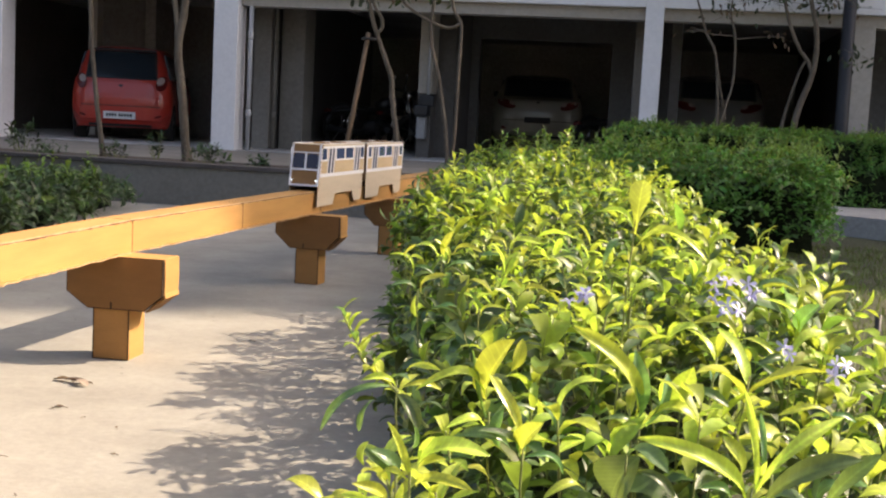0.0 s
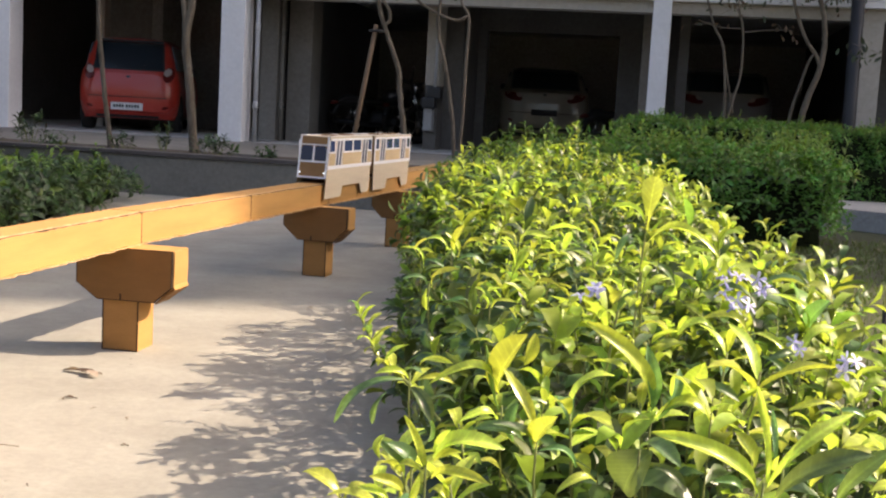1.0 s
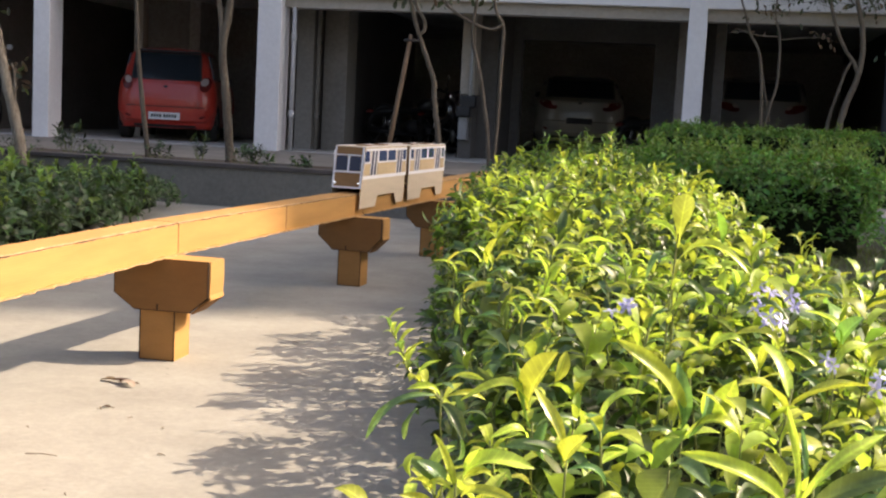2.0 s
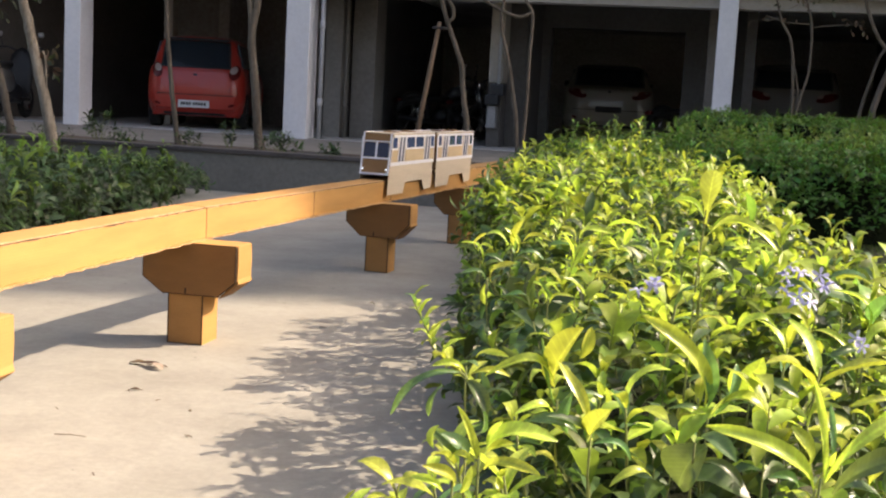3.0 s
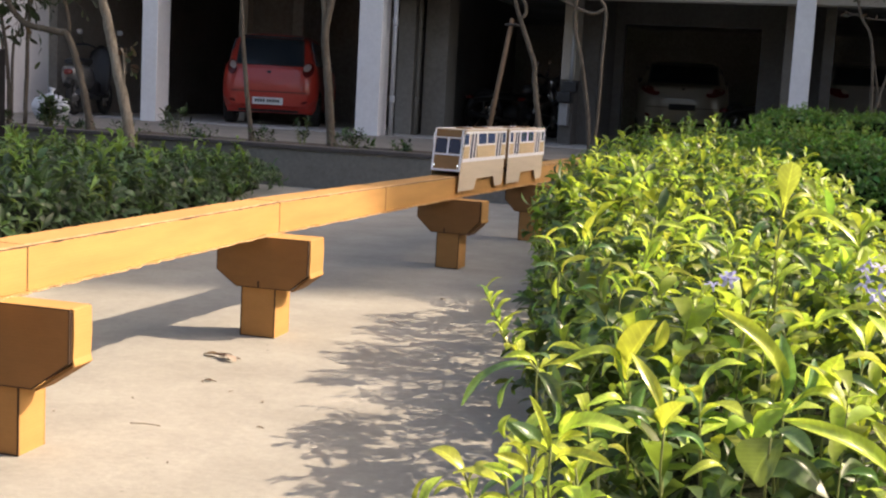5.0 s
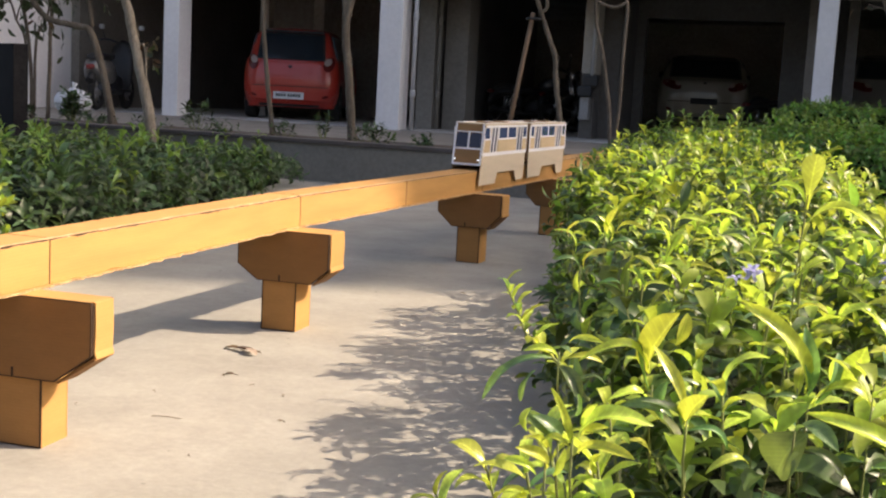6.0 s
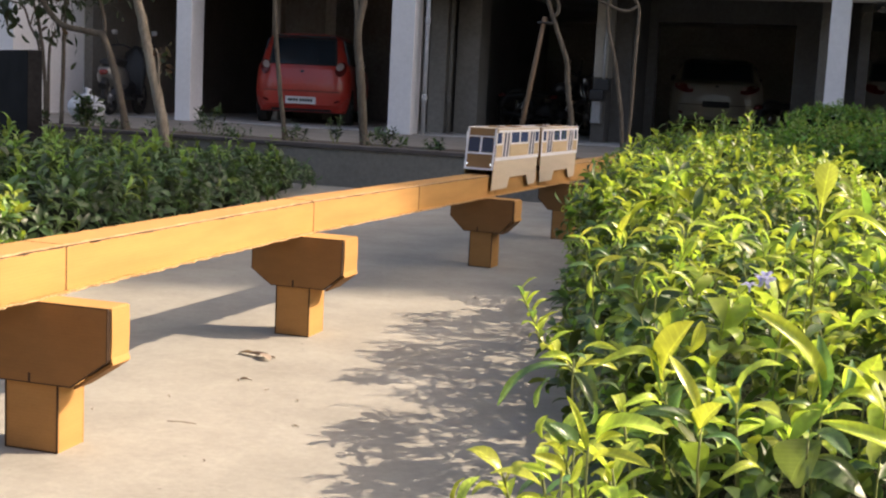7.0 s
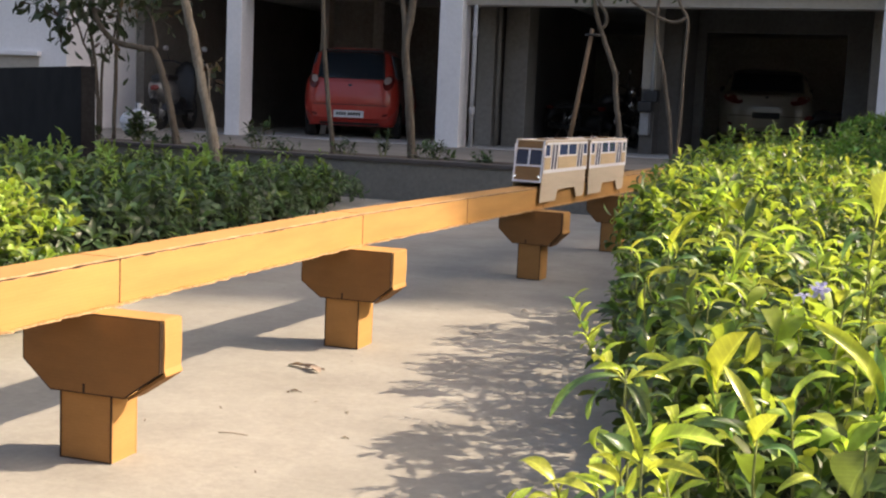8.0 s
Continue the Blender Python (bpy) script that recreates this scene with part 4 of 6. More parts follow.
        tl = on_tail(oval(hw * 0.90 - la * 0.5, mid, la * 0.5, (lz1 - lz0) / 2), TAIL_RED, "tail_light", c, 0.014, 0.05)
        on_tail(oval(hw * 0.90 - la * (0.58 if la < 0.3 else 0.80), mid + (lz1 - lz0) * 0.16, la * (0.34 if la < 0.3 else 0.15), (lz1 - lz0) * 0.26), LAMP_CLEAR, "reversing_lamp", tl, 0.020, 0.012)
        on_tail(oval(hw * 0.74, zb_ + 0.16, 0.05, 0.022), TAIL_RED, "reflector", c, 0.040, 0.012)
        # side windows
        yb, yt = glass[0][0] + 0.35, glass[1][0] + 0.22
        b = bmesh.new()
        zz0, zz1 = belt + 0.03, top - 0.13
        ys = ((yb, zz0), (2.35, zz0), (1.95, zz1), (yt, zz1))
        a = [b.verts.new((s * (half(z) + 0.004), y, z)) for y, z in ys]
        d = [b.verts.new((s * (half(z) - 0.01), y, z)) for y, z in ys]
        b.faces.new(a)
        b.faces.new(d[::-1])
        for i in range(4):
            b.faces.new((a[i], d[i], d[(i + 1) % 4], a[(i + 1) % 4]))
        bmesh.ops.recalc_face_normals(b, faces=b.faces[:])
        part("side_window", b, CAR_GLASS, c)
        part("mirror", solid((s * (hw - 0.01) - 0.05, 2.25, belt + 0.02, s * (hw - 0.01) + 0.05, 2.36, belt + 0.12), bevel=0.02), BLACK, c)
        for y in (0.62, 3.0):
            w = part("wheel", ring_profile([(0.0, tyre * 0.55), (0.0, tyre * 0.97), (0.03, tyre), (0.14, tyre), (0.17, tyre * 0.97), (0.17, tyre * 0.55)]), RUBBER, c, "black rubber tyre")
            w.matrix_local = pose(s * (hw - 0.09) - 0.085, y, tyre)
            part("rim", ring_profile([(-0.004, 0.03), (-0.004, tyre * 0.3), (0.02, tyre * 0.5), (-0.003, tyre * 0.58), (0.173, tyre * 0.58), (0.15, tyre * 0.4), (0.174, 0.03)], 16), ALLOY, w)
    # bumper, crease, plate
    on_tail([(x * hw * 0.70, belt - 0.035) for x in xs] + [(x * hw * 0.72, belt - 0.02) for x in xs[::-1]], body_mat, "tailgate_ridge", c, 0.016, 0.02)
    on_tail([(x * hw * 0.66, zb_ + 0.335) for x in xs] + [(x * hw * 0.70, zb_ + 0.42) for x in xs[::-1]], body_mat, "tailgate_ridge", c, 0.018, 0.03)
    for e in (-1, 1):
        on_tail([(e * (hw * 0.715), zb_ + 0.30), (e * (hw * 0.725), zb_ + 0.30), (e * (hw * 0.745), belt), (e * (hw * 0.735), belt)], BLACK, "tailgate_gap", c, 0.004, 0.006)
    zb = profile[0][1]
    for lo_, hi_, pr in ((-0.02, 0.10, 0.030), (0.10, 0.24, 0.042), (0.24, 0.275, 0.026)):
        on_tail([(x * hw * 0.955, zb + lo_) for x in xs] + [(x * hw * 0.955, zb + hi_) for x in xs[::-1]], body_mat, "bumper", c, pr, 0.06)
    on_tail([(x * hw * 0.62, zb - 0.005) for x in xs] + [(x * hw * 0.62, zb + 0.035) for x in xs[::-1]], BLACK, "bumper_skirt", c, 0.032, 0.05)
    on_tail([(x * hw * 0.78, zb + 0.30) for x in xs] + [(x * hw * 0.78, zb + 0.312) for x in xs[::-1]], BLACK, "boot_seam", c, 0.003, 0.006)
    pl = on_tail([(x * 0.235, plate_z) for x in xs] + [(x * 0.235, plate_z + 0.11) for x in xs[::-1]], plate, "number_plate", c, 0.062, 0.008)
    if bars:
        for k in range(9):
            x = -0.195 + k * 0.041 + 0.02 * (k > 3)
            on_tail([(x, plate_z + 0.035), (x + 0.030, plate_z + 0.035), (x + 0.030, plate_z + 0.08), (x, plate_z + 0.08)], BLACK, "plate_bar", pl, 0.065, 0.003)
    on_tail([(0.035 * math.cos(a * math.tau / 10), belt - 0.10 + 0.020 * math.sin(a * math.tau / 10)) for a in range(10)], METAL_DARK, "badge", c, 0.012, 0.01)
    on_tail([(-0.20, belt + 0.035), (0.24, belt + 0.07), (0.24, belt + 0.085), (-0.20, belt + 0.055)], BLACK, "wiper", c, 0.02, 0.01)
    ys, zs = glass[1]
    part("spoiler", solid((-half(zs) * 0.82, ys - 0.06, zs + 0.015, half(zs) * 0.82, ys + 0.10, zs + 0.045), bevel=0.012), BLACK, c)
    part("underbody", solid((-hw * 0.80, 0.45, 0.17, hw * 0.86, 3.3, zb + 0.05)), BLACK, c)
    return c


HATCH = [(0.04, 0.21), (0.00, 0.34), (0.00, 0.62), (0.03, 0.80), (0.06, 0.91), (0.15, 1.14), (0.24, 1.34), (0.42, 1.41), (1.3, 1.45), (2.0, 1.40), (2.75, 0.98), (3.35, 0.86), (3.52, 0.66), (3.55, 0.35), (3.4, 0.22), (0.15, 0.19)]
SEDAN = [(0.00, 0.32), (0.00, 0.66), (0.02, 0.90), (0.06, 1.00), (0.30, 1.05), (0.52, 1.22), (0.78, 1.42), (1.1, 1.49), (1.9, 1.50), (2.5, 1.42), (3.1, 1.02), (3.9, 0.88), (4.1, 0.66), (4.1, 0.35), (3.9, 0.25), (0.15, 0.25)]
WAGON = [(0.00, 0.34), (0.00, 0.66), (0.03, 0.86), (0.05, 1.00), (0.12, 1.26), (0.20, 1.48), (0.40, 1.57), (1.4, 1.60), (2.2, 1.52), (2.95, 1.06), (3.6, 0.94), (3.8, 0.70), (3.8, 0.38), (3.6, 0.27), (0.15, 0.27)]
car(pose(-4.85, 18.1, FLOOR_Z, 0, 0, 7), "glossy red hatchback parked tail-out between white pillars", RED_PAINT, HATCH, 1.50, ((0.06, 0.92), (0.235, 1.33)), (0.17, 0.76, 0.99), 0.32, name="red_hatchback", glazing=0.72)
car(pose(1.76, 21.9, FLOOR_Z, 0, 0, -4), "beige saloon car parked in the dark garage bay", BEIGE_PAINT, SEDAN, 1.66, ((0.32, 1.06), (0.78, 1.40)), (0.34, 0.84, 0.99), 0.58, name="beige_saloon", bars=False, plate=METAL_DARK)
car(pose(4.8, 20.8, FLOOR_Z, 0, 0, -9), "silver-beige estate car parked in a dark bay", SILVER_PAINT, WAGON, 1.68, ((0.095, 1.15), (0.20, 1.46)), (0.38, 0.95, 1.09), 0.62, name="silver_estate_car", bars=False, plate=METAL_DARK)


# ---------------------------------------------------------------- two-wheelers
def torus(R, r, n=28, k=8):
    bm = bmesh.new()
    rings = []
    for i in range(n):
        a = i * math.tau / n
        rings.append([bm.verts.new((r * math.sin(b * math.tau / k), (R + r * math.cos(b * math.tau / k)) * math.cos(a), (R + r * math.cos(b * math.tau / k)) * math.sin(a))) for b in range(k)])
    for i in range(n):
        for b in range(k):
            bm.faces.new((rings[i][b], rings[i][(b + 1) % k], rings[(i + 1) % n][(b + 1) % k], rings[(i + 1) % n][b])).smooth = True
    bmesh.ops.recalc_face_normals(bm, faces=bm.faces[:])
    return bm


def lump(sections, mat, name, parent, label=""):
    """A rounded body through sections (y, z, half width, half height)."""
    bm = bmesh.new()
    n = 12
    rings = []
    for y, z, w, h in sections:
        rings.append([bm.verts.new((w * math.copysign(abs(math.cos(a)) ** 0.7, math.cos(a)), y, z + h * math.copysign(abs(math.sin(a)) ** 0.7, math.sin(a)))) for a in (k * math.tau / n for k in range(n))])
    for a, b in zip(rings, rings[1:]):
        for k in range(n):
            bm.faces.new((a[k], a[(k + 1) % n], b[(k + 1) % n], b[k])).smooth = True
    bm.faces.new(rings[0])
    bm.faces.new(rings[-1])
    bmesh.ops.recalc_face_normals(bm, faces=bm.faces[:])
    return part(name, bm, mat, parent, label)


def motorbike(m, mat, label, scooter=False, name="motorcycle"):
    b = thing(name, m, label, "motorbike" if not scooter else "scooter", "parked two-wheelers")
    R = 0.22 if scooter else 0.27
    for y in (0.0, 1.25):
        w = part("wheel", torus(R, 0.05), RUBBER, b)
        w.matrix_local = pose(0, y, R + 0.05)
        part("hub", ring_profile([(-0.05, 0.02), (-0.05, 0.06), (0.05, 0.06), (0.05, 0.02)], 12), ALLOY, w)
        for k in range(5):
            bm = tube([(0, 0, 0.03), (0, 0, R - 0.03)], [0.012, 0.01], 6)
            bm.transform(pose(0, 0, 0, k * 72))
            part("spoke", bm, ALLOY, w)
    lump([(-0.22, 0.58, 0.05, 0.02), (-0.1, 0.62, 0.10, 0.05), (0.3, 0.66, 0.12, 0.06), (0.62, 0.64, 0.10, 0.06), (0.70, 0.66, 0.03, 0.03)] if not scooter else
         [(-0.28, 0.62, 0.05, 0.03), (-0.1, 0.58, 0.16, 0.16), (0.3, 0.55, 0.17, 0.18), (0.55, 0.5, 0.10, 0.12), (0.6, 0.45, 0.04, 0.04)], mat if scooter else BLACK, "seat" if not scooter else "rear_cowl", b)
    lump([(0.58, 0.72, 0.05, 0.05), (0.68, 0.76, 0.13, 0.10), (0.88, 0.80, 0.14, 0.11), (1.02, 0.80, 0.06, 0.06)] if not scooter else
         [(-0.2, 0.76, 0.08, 0.03), (0.0, 0.78, 0.13, 0.05), (0.4, 0.78, 0.12, 0.05), (0.55, 0.76, 0.04, 0.03)], mat if not scooter else BLACK, "fuel_tank" if not scooter else "saddle", b)
    lump([(0.35, 0.36, 0.06, 0.06), (0.45, 0.38, 0.13, 0.13), (0.72, 0.38, 0.13, 0.14), (0.85, 0.36, 0.06, 0.06)], METAL_DARK, "engine", b)
    if scooter:
        lump([(0.95, 0.35, 0.15, 0.10), (1.0, 0.60, 0.19, 0.25), (1.06, 0.85, 0.17, 0.14), (1.08, 1.0, 0.06, 0.05)], BLACK, "leg_shield", b)
        part("footboard", solid((-0.16, 0.5, 0.26, 0.16, 1.0, 0.31), bevel=0.012), BLACK, b)
    for s in (1, -1):
        part("fork_leg", tube([(s * 0.07, 1.26, R + 0.05), (s * 0.07, 1.08, 0.95)], [0.02, 0.022], 8), CHROME, b)
        part("handlebar_grip", tube([(s * 0.05, 1.04, 1.0), (s * 0.2, 1.02, 1.05), (s * 0.34, 0.95, 1.04)], [0.014, 0.014, 0.018], 8), METAL_DARK, b)
        st = part("mirror_stalk", tube([(s * 0.25, 1.0, 1.05), (s * 0.30, 1.0, 1.2)], [0.007, 0.006], 6), METAL_DARK, b)
        # Scooter mirrors pale grey instead of chrome: their bright glint put into colour.
        lump([(0.985, 1.24, 0.02, 0.02), (1.0, 1.24, 0.05, 0.04), (1.012, 1.24, 0.02, 0.02)], PIPE if scooter else CHROME, "mirror", st).location = (s * 0.31, 0, 0)
        part("shock_absorber", tube([(s * 0.11, 0.02, 0.32), (s * 0.11, 0.12, 0.60)], [0.025, 0.025], 8), CHROME, b)
    lump([(1.08, 0.92, 0.05, 0.05), (1.14, 0.92, 0.10, 0.10), (1.2, 0.92, 0.09, 0.09)], CHROME, "headlamp", b)
    lump([(-0.32, 0.60, 0.03, 0.02), (-0.27, 0.62, 0.07, 0.04), (-0.2, 0.62, 0.06, 0.03)], TAIL_RED, "tail_lamp", b)
    part("exhaust", tube([(0.15, 0.6, 0.25), (0.16, 0.2, 0.28), (0.17, -0.3, 0.34)], [0.025, 0.045, 0.05], 10), METAL_DARK, b)
    part("mudguard", tube(smooth_line([(0, 0.30, 0.45), (0, 0.12, R * 2 + 0.13), (0, -0.1, R * 2 + 0.13), (0, -0.28, 0.42)]), [0.06] * 19, 8), BLACK, b)
    part("side_stand", tube([(-0.1, 0.55, 0.25), (-0.22, 0.6, 0.0)], [0.012, 0.014], 6), METAL_DARK, b)
    return b


DARK_BLUE = paint("dark_blue_bike_paint", (0.02, 0.025, 0.05))
SCOOTER_GREY = paint("grey_scooter_paint", (0.17, 0.165, 0.155))
GREY_BIKE = paint("grey_bike_paint", (0.045, 0.045, 0.05))
motorbike(pose(-1.65, 19.9, FLOOR_Z, 0, 0, -70), GREY_BIKE, "dark motorcycle parked on its stand in the shaded bay")
motorbike(pose(-0.95, 20.2, FLOOR_Z, 0, 0, -20), DARK_BLUE, "dark blue motorcycle parked in the shaded bay")
motorbike(pose(2.42, 19.45, FLOOR_Z, 0, 0, -60), DARK_BLUE, "dark motorcycle beside a parked beige car")
motorbike(pose(-7.66, 17.4, FLOOR_Z, 0, 0, 3) @ Matrix.Scale(1.05, 4), SCOOTER_GREY, "grey scooter parked by the white wall", scooter=True, name="scooter")

BAG = surface("white_plastic_sack", (0.62, 0.63, 0.64), 0.5, grain=25, stain=8, amount=0.15, bump=0.5, depth=0.02, dark=1)
sack = thing("plastic_sack", Matrix.Translation((-7.25, 15.7, FLOOR_Z - 0.01)), "bulging white plastic sack on the apron", "sack")
bm = bmesh.new()
bmesh.ops.create_icosphere(bm, subdivisions=4, radius=1)
for v in bm.verts:
    v.co = Vector((v.co.x * 0.26, v.co.y * 0.2, max(0, (v.co.z + 0.8) * 0.19))) + noise.noise_vector(v.co * 2.5) * 0.025 * (v.co.z > -0.7)
    v.co.z = max(0, v.co.z)
for f in bm.faces:
    f.smooth = True
part("bag", bm, BAG, sack)
part("tied_neck", tube([(0, 0, 0.32), (0.01, 0, 0.37), (0.02, 0.01, 0.42)], [0.05, 0.02, 0.045], 9, wobble=0.2), BAG, sack)

METER = surface("meter_box_paint", (0.30, 0.30, 0.30), 0.6, grain=30, stain=4, amount=0.25, bump=0.1)
mb = thing("meter_box", FAC @ pose(2.74, 0.98, 0.95), "grey electric meter box with cables on a pillar", "meter box")
part("housing", solid((-0.07, 0.06, -0.32, 0.06, 0.216, 0.0), bevel=0.015), METER, mb)
part("hood", solid((-0.10, 0.0, 0.004, 0.10, 0.216, 0.16), (-0.04, 0.03, 0.14, 0.17, 0.21, 0.31), bevel=0.03), BLACK, mb, "black plastic hood")
part("conduit", tube([(0.06, 0.17, 0.28), (0.06, 0.19, 1.4)], [0.022, 0.022], 8), PIPE, mb)


# ---------------------------------------------------------------- hedges
LEAF_KINDS = [dict(width=0.17, fold=0.4, droop=0.85), dict(width=0.15, fold=0.5, droop=0.55), dict(width=0.185, fold=0.25, droop=1.05), dict(width=0.14, fold=0.6, droop=0.4), dict(width=0.16, fold=0.35, droop=1.25), dict(width=0.195, fold=0.3, droop=0.7)]


def hedge(name, box, per_m2, per, reach, size, label, seed, mats, young, lean=STRAIGHT, sides="lrfbt", rows=3, lump=0.06, tall=0.04, core=0.11, clump=1.0, filler=0, rise=STRAIGHT, taper=EVEN, core_top=None, sparse=EVEN):
    rng = np.random.default_rng(seed)
    h = thing(name, Matrix.Identity(4), label, "hedge", "hedges")
    P, N = hedge_points(box, per_m2, rng, sides, lump, lean, clump, rise, taper, sparse)
    # Fewer young leaves low and on the left: the hedge's shade put into colour.
    (a, w, u, l, s), stems = shoots(P, N, rng, per, reach, size, young * np.clip((P[:, 2] / box[4] - 0.45) / 0.45, 0.12, 1) * np.where(N[:, 0] < -0.5, 0.4, 1) * np.interp(P[:, 1], (1.5, 3.0), (1.2, 1.0)))
    # a few shoots stand out of the clipped skin
    top = np.nonzero(N[:, 2] > 0.9)[0]
    pick = rng.choice(top, int(len(top) * tall), replace=False)
    (a2, w2, u2, l2, s2), stems2 = shoots(P[pick], N[pick] + (0, 0, 0.8), rng, per + 2, (reach[1] * 1.1, reach[1] * 1.8), size, 0.9, 0.8)
    a, w, u, l, s = (np.concatenate(q) for q in ((a, a2), (w, w2), (u, u2), (l, l2), (s, s2)))
    stems = tuple(np.concatenate(q) for q in zip(stems, stems2))
    if len(mats) > 2:
        s[(s == 1) & (rng.random(len(s)) < 0.28)] = 2
    if filler:
        # older leaves deeper in, seen through the gaps
        x0, y0, x1, y1, top_z = box
        n = int(filler * (x1 - x0) * (y1 - y0))
        q = np.stack([rng.uniform(x0 + 0.16, x1 - 0.10, n), rng.uniform(y0, y1, n), top_z - 0.05 - 0.28 * rng.random(n) ** 1.3], 1)
        m = int(300 * (y1 - y0))
        side = np.stack([rng.uniform(x0 + 0.04, x0 + 0.24, m), rng.uniform(y0, y1, m), rng.uniform(0.05, top_z - 0.12, m)], 1)
        q = np.concatenate([q, side])
        n += m
        q[:, 0] = x0 + (q[:, 0] - x0) * np.interp(q[:, 1], *taper) + np.interp(q[:, 1], *lean)
        q[:, 2] += np.interp(q[:, 1], *rise)
        a = np.concatenate([a, q])
        w = np.concatenate([w, rng.normal(0, 1, (n, 3)) * (1, 1, 0.4)])
        u = np.concatenate([u, rng.normal(0, 0.4, (n, 3)) + (0, 0, 1)])
        l = np.concatenate([l, rng.uniform(size[0], size[1], n)])
        s = np.concatenate([s, np.ones(n, int)])
    bl = [blade(rows, seed=i, **k) for i, k in enumerate(LEAF_KINDS)]
    leaves = many_leaves("foliage", a, w, u, l, s, mats, bl, h, rng)
    leaves["kind"] = "stuff"
    # Solid core in place of inner growth, coloured as the shade inside.
    part("shade_core", hedge_core(box, core, lean, taper, core_top), INNER_SHADE, h, "dark solid core standing in for the shaded inside of the hedge")
    return h, stems


near_box = (-0.01, 0.90, 1.02, 7.7, 0.625)
big, big_stems = hedge("flowering_hedge", near_box, 172, 9, (0.05, 0.12), (0.052, 0.094),
                       "hedge of glossy yellow-green leaves with pale blue flowers", 5, [YOUNG, MATURE, MID], 0.50, lean=((0.5, 1.05, 1.4, 2.2, 4.2, 8.0), (0.0, 0.0, 0.04, 0.0, -0.12, 0.14)), rows=4, lump=0.14, core=0.26, tall=0.03, clump=1.9, filler=620, rise=((1.0, 1.8, 2.6, 2.95, 3.4, 5.5, 7.7), (-0.085, -0.045, -0.04, -0.10, -0.01, 0.01, -0.02)),
                       taper=((1.3, 2.1, 2.8, 7.7), (0.66, 0.61, 0.86, 1.0)), core_top=0.33, sparse=((1.2, 1.35, 1.6), (0.4, 0.75, 1.0)))
stem_mesh(big_stems, 0.0016, "twig_growth", big, TWIG)
hedge("low_hedge", (-6.2, 4.25, -2.42, 10.9, 0.40), 125, 8, (0.05, 0.14), (0.075, 0.140), "low dense green hedge beside the path, mostly in shade", 6, [FAR_YOUNG, FAR_LEAF], 0.24, lean=((4.75, 10.9), (0.0, -0.37)), sides="rft", lump=0.10, core=0.20, tall=0.08, clump=1.8, rise=((4.75, 6.5, 10.9), (0.0, -0.04, -0.22)))
hedge("leafy_hedge", (-4.6, 3.45, -2.34, 4.45, 0.45), 190, 9, (0.05, 0.12), (0.055, 0.095), "sunlit yellow-green end of the hedge beside the path", 16, [YOUNG, MATURE, MID], 0.75, sides="rfbt", lump=0.08, core=0.16)
loose, _ = hedge("clipped_hedge", (0.40, 9.4, 1.40, 10.5, 0.60), 170, 8, (0.06, 0.15), (0.06, 0.105), "low leafy end of the clipped hedge with long loose shoots", 27, [FAR_YOUNG, BACK_LEAF], 0.36, lump=0.14, core=0.17, tall=0.5)
# long shoots that stand over the loose end of the clipped hedge
rng = np.random.default_rng(77)
feet = np.array([(0.30, 9.7, 0.58), (0.46, 9.7, 0.64), (0.62, 9.75, 0.62), (0.78, 9.7, 0.66), (0.99, 9.7, 0.64), (1.16, 9.75, 0.68), (1.33, 9.8, 0.66), (0.54, 10.1, 0.62), (0.88, 10.1, 0.66), (1.08, 10.0, 0.64)])
(fa, fw, fu, fl_, fs), long_stems = shoots(feet, np.tile((0, 0, 2.5), (len(feet), 1)), rng, 11, (0.15, 0.27), (0.075, 0.125), 0.6, 0.8)
many_leaves("shoot_foliage", fa, fw, fu, fl_, fs, [FAR_YOUNG, BACK_LEAF], [blade(4, width=0.13, fold=0.5, droop=d) for d in (0.9, 0.6, 1.2)], loose, rng)["kind"] = "stuff"
stem_mesh(long_stems, 0.004, "shoot_growth", loose, TWIG)
hedge("clipped_hedge", (1.25, 9.4, 3.2, 10.7, 0.68), 250, 8, (0.06, 0.15), (0.06, 0.105), "clipped dark green hedge in shade", 7, [FAR_YOUNG, BACK_LEAF], 0.36, lump=0.12, core=0.17, tall=0.22, clump=0.9)
hedge("tall_hedge", (1.98, 13.2, 8.0, 14.2, 0.95), 420, 8, (0.03, 0.09), (0.045, 0.075), "taller clipped dark green hedge in shade", 8, [FAR_YOUNG, BACK_LEAF], 0.42, sides="lft", lump=0.06, core=0.06, clump=0.9)

# foreground shoots of the flowering hedge, leaf by leaf
leaf_meshes = {}
for k, kind in enumerate(LEAF_KINDS):
    v, f = blade(7, seed=k, **kind)
    for tag, mat in (("young", BIG_YOUNG), ("mature", BIG_MATURE)):
        me = bpy.data.meshes.new("leaf_" + tag)
        me.from_pydata(v.tolist(), [], f.tolist())
        me.polygons.foreach_set("use_smooth", [True] * len(f))
        me.materials.append(mat)
        leaf_meshes[k, tag] = me
rnd = random.Random(11)


def single_leaf(base, way, up, length, kind, tag, wide=1.0):
    y = Vector(way).normalized()
    x = y.cross(Vector(up)).normalized()
    z = x.cross(y)
    ob = new("leaf", leaf_meshes[kind, tag])
    ob.parent = big
    m = Matrix((x * length * wide, y * length, z * length)).transposed().to_4x4()
    m.translation = base
    ob.matrix_local = m
    return ob


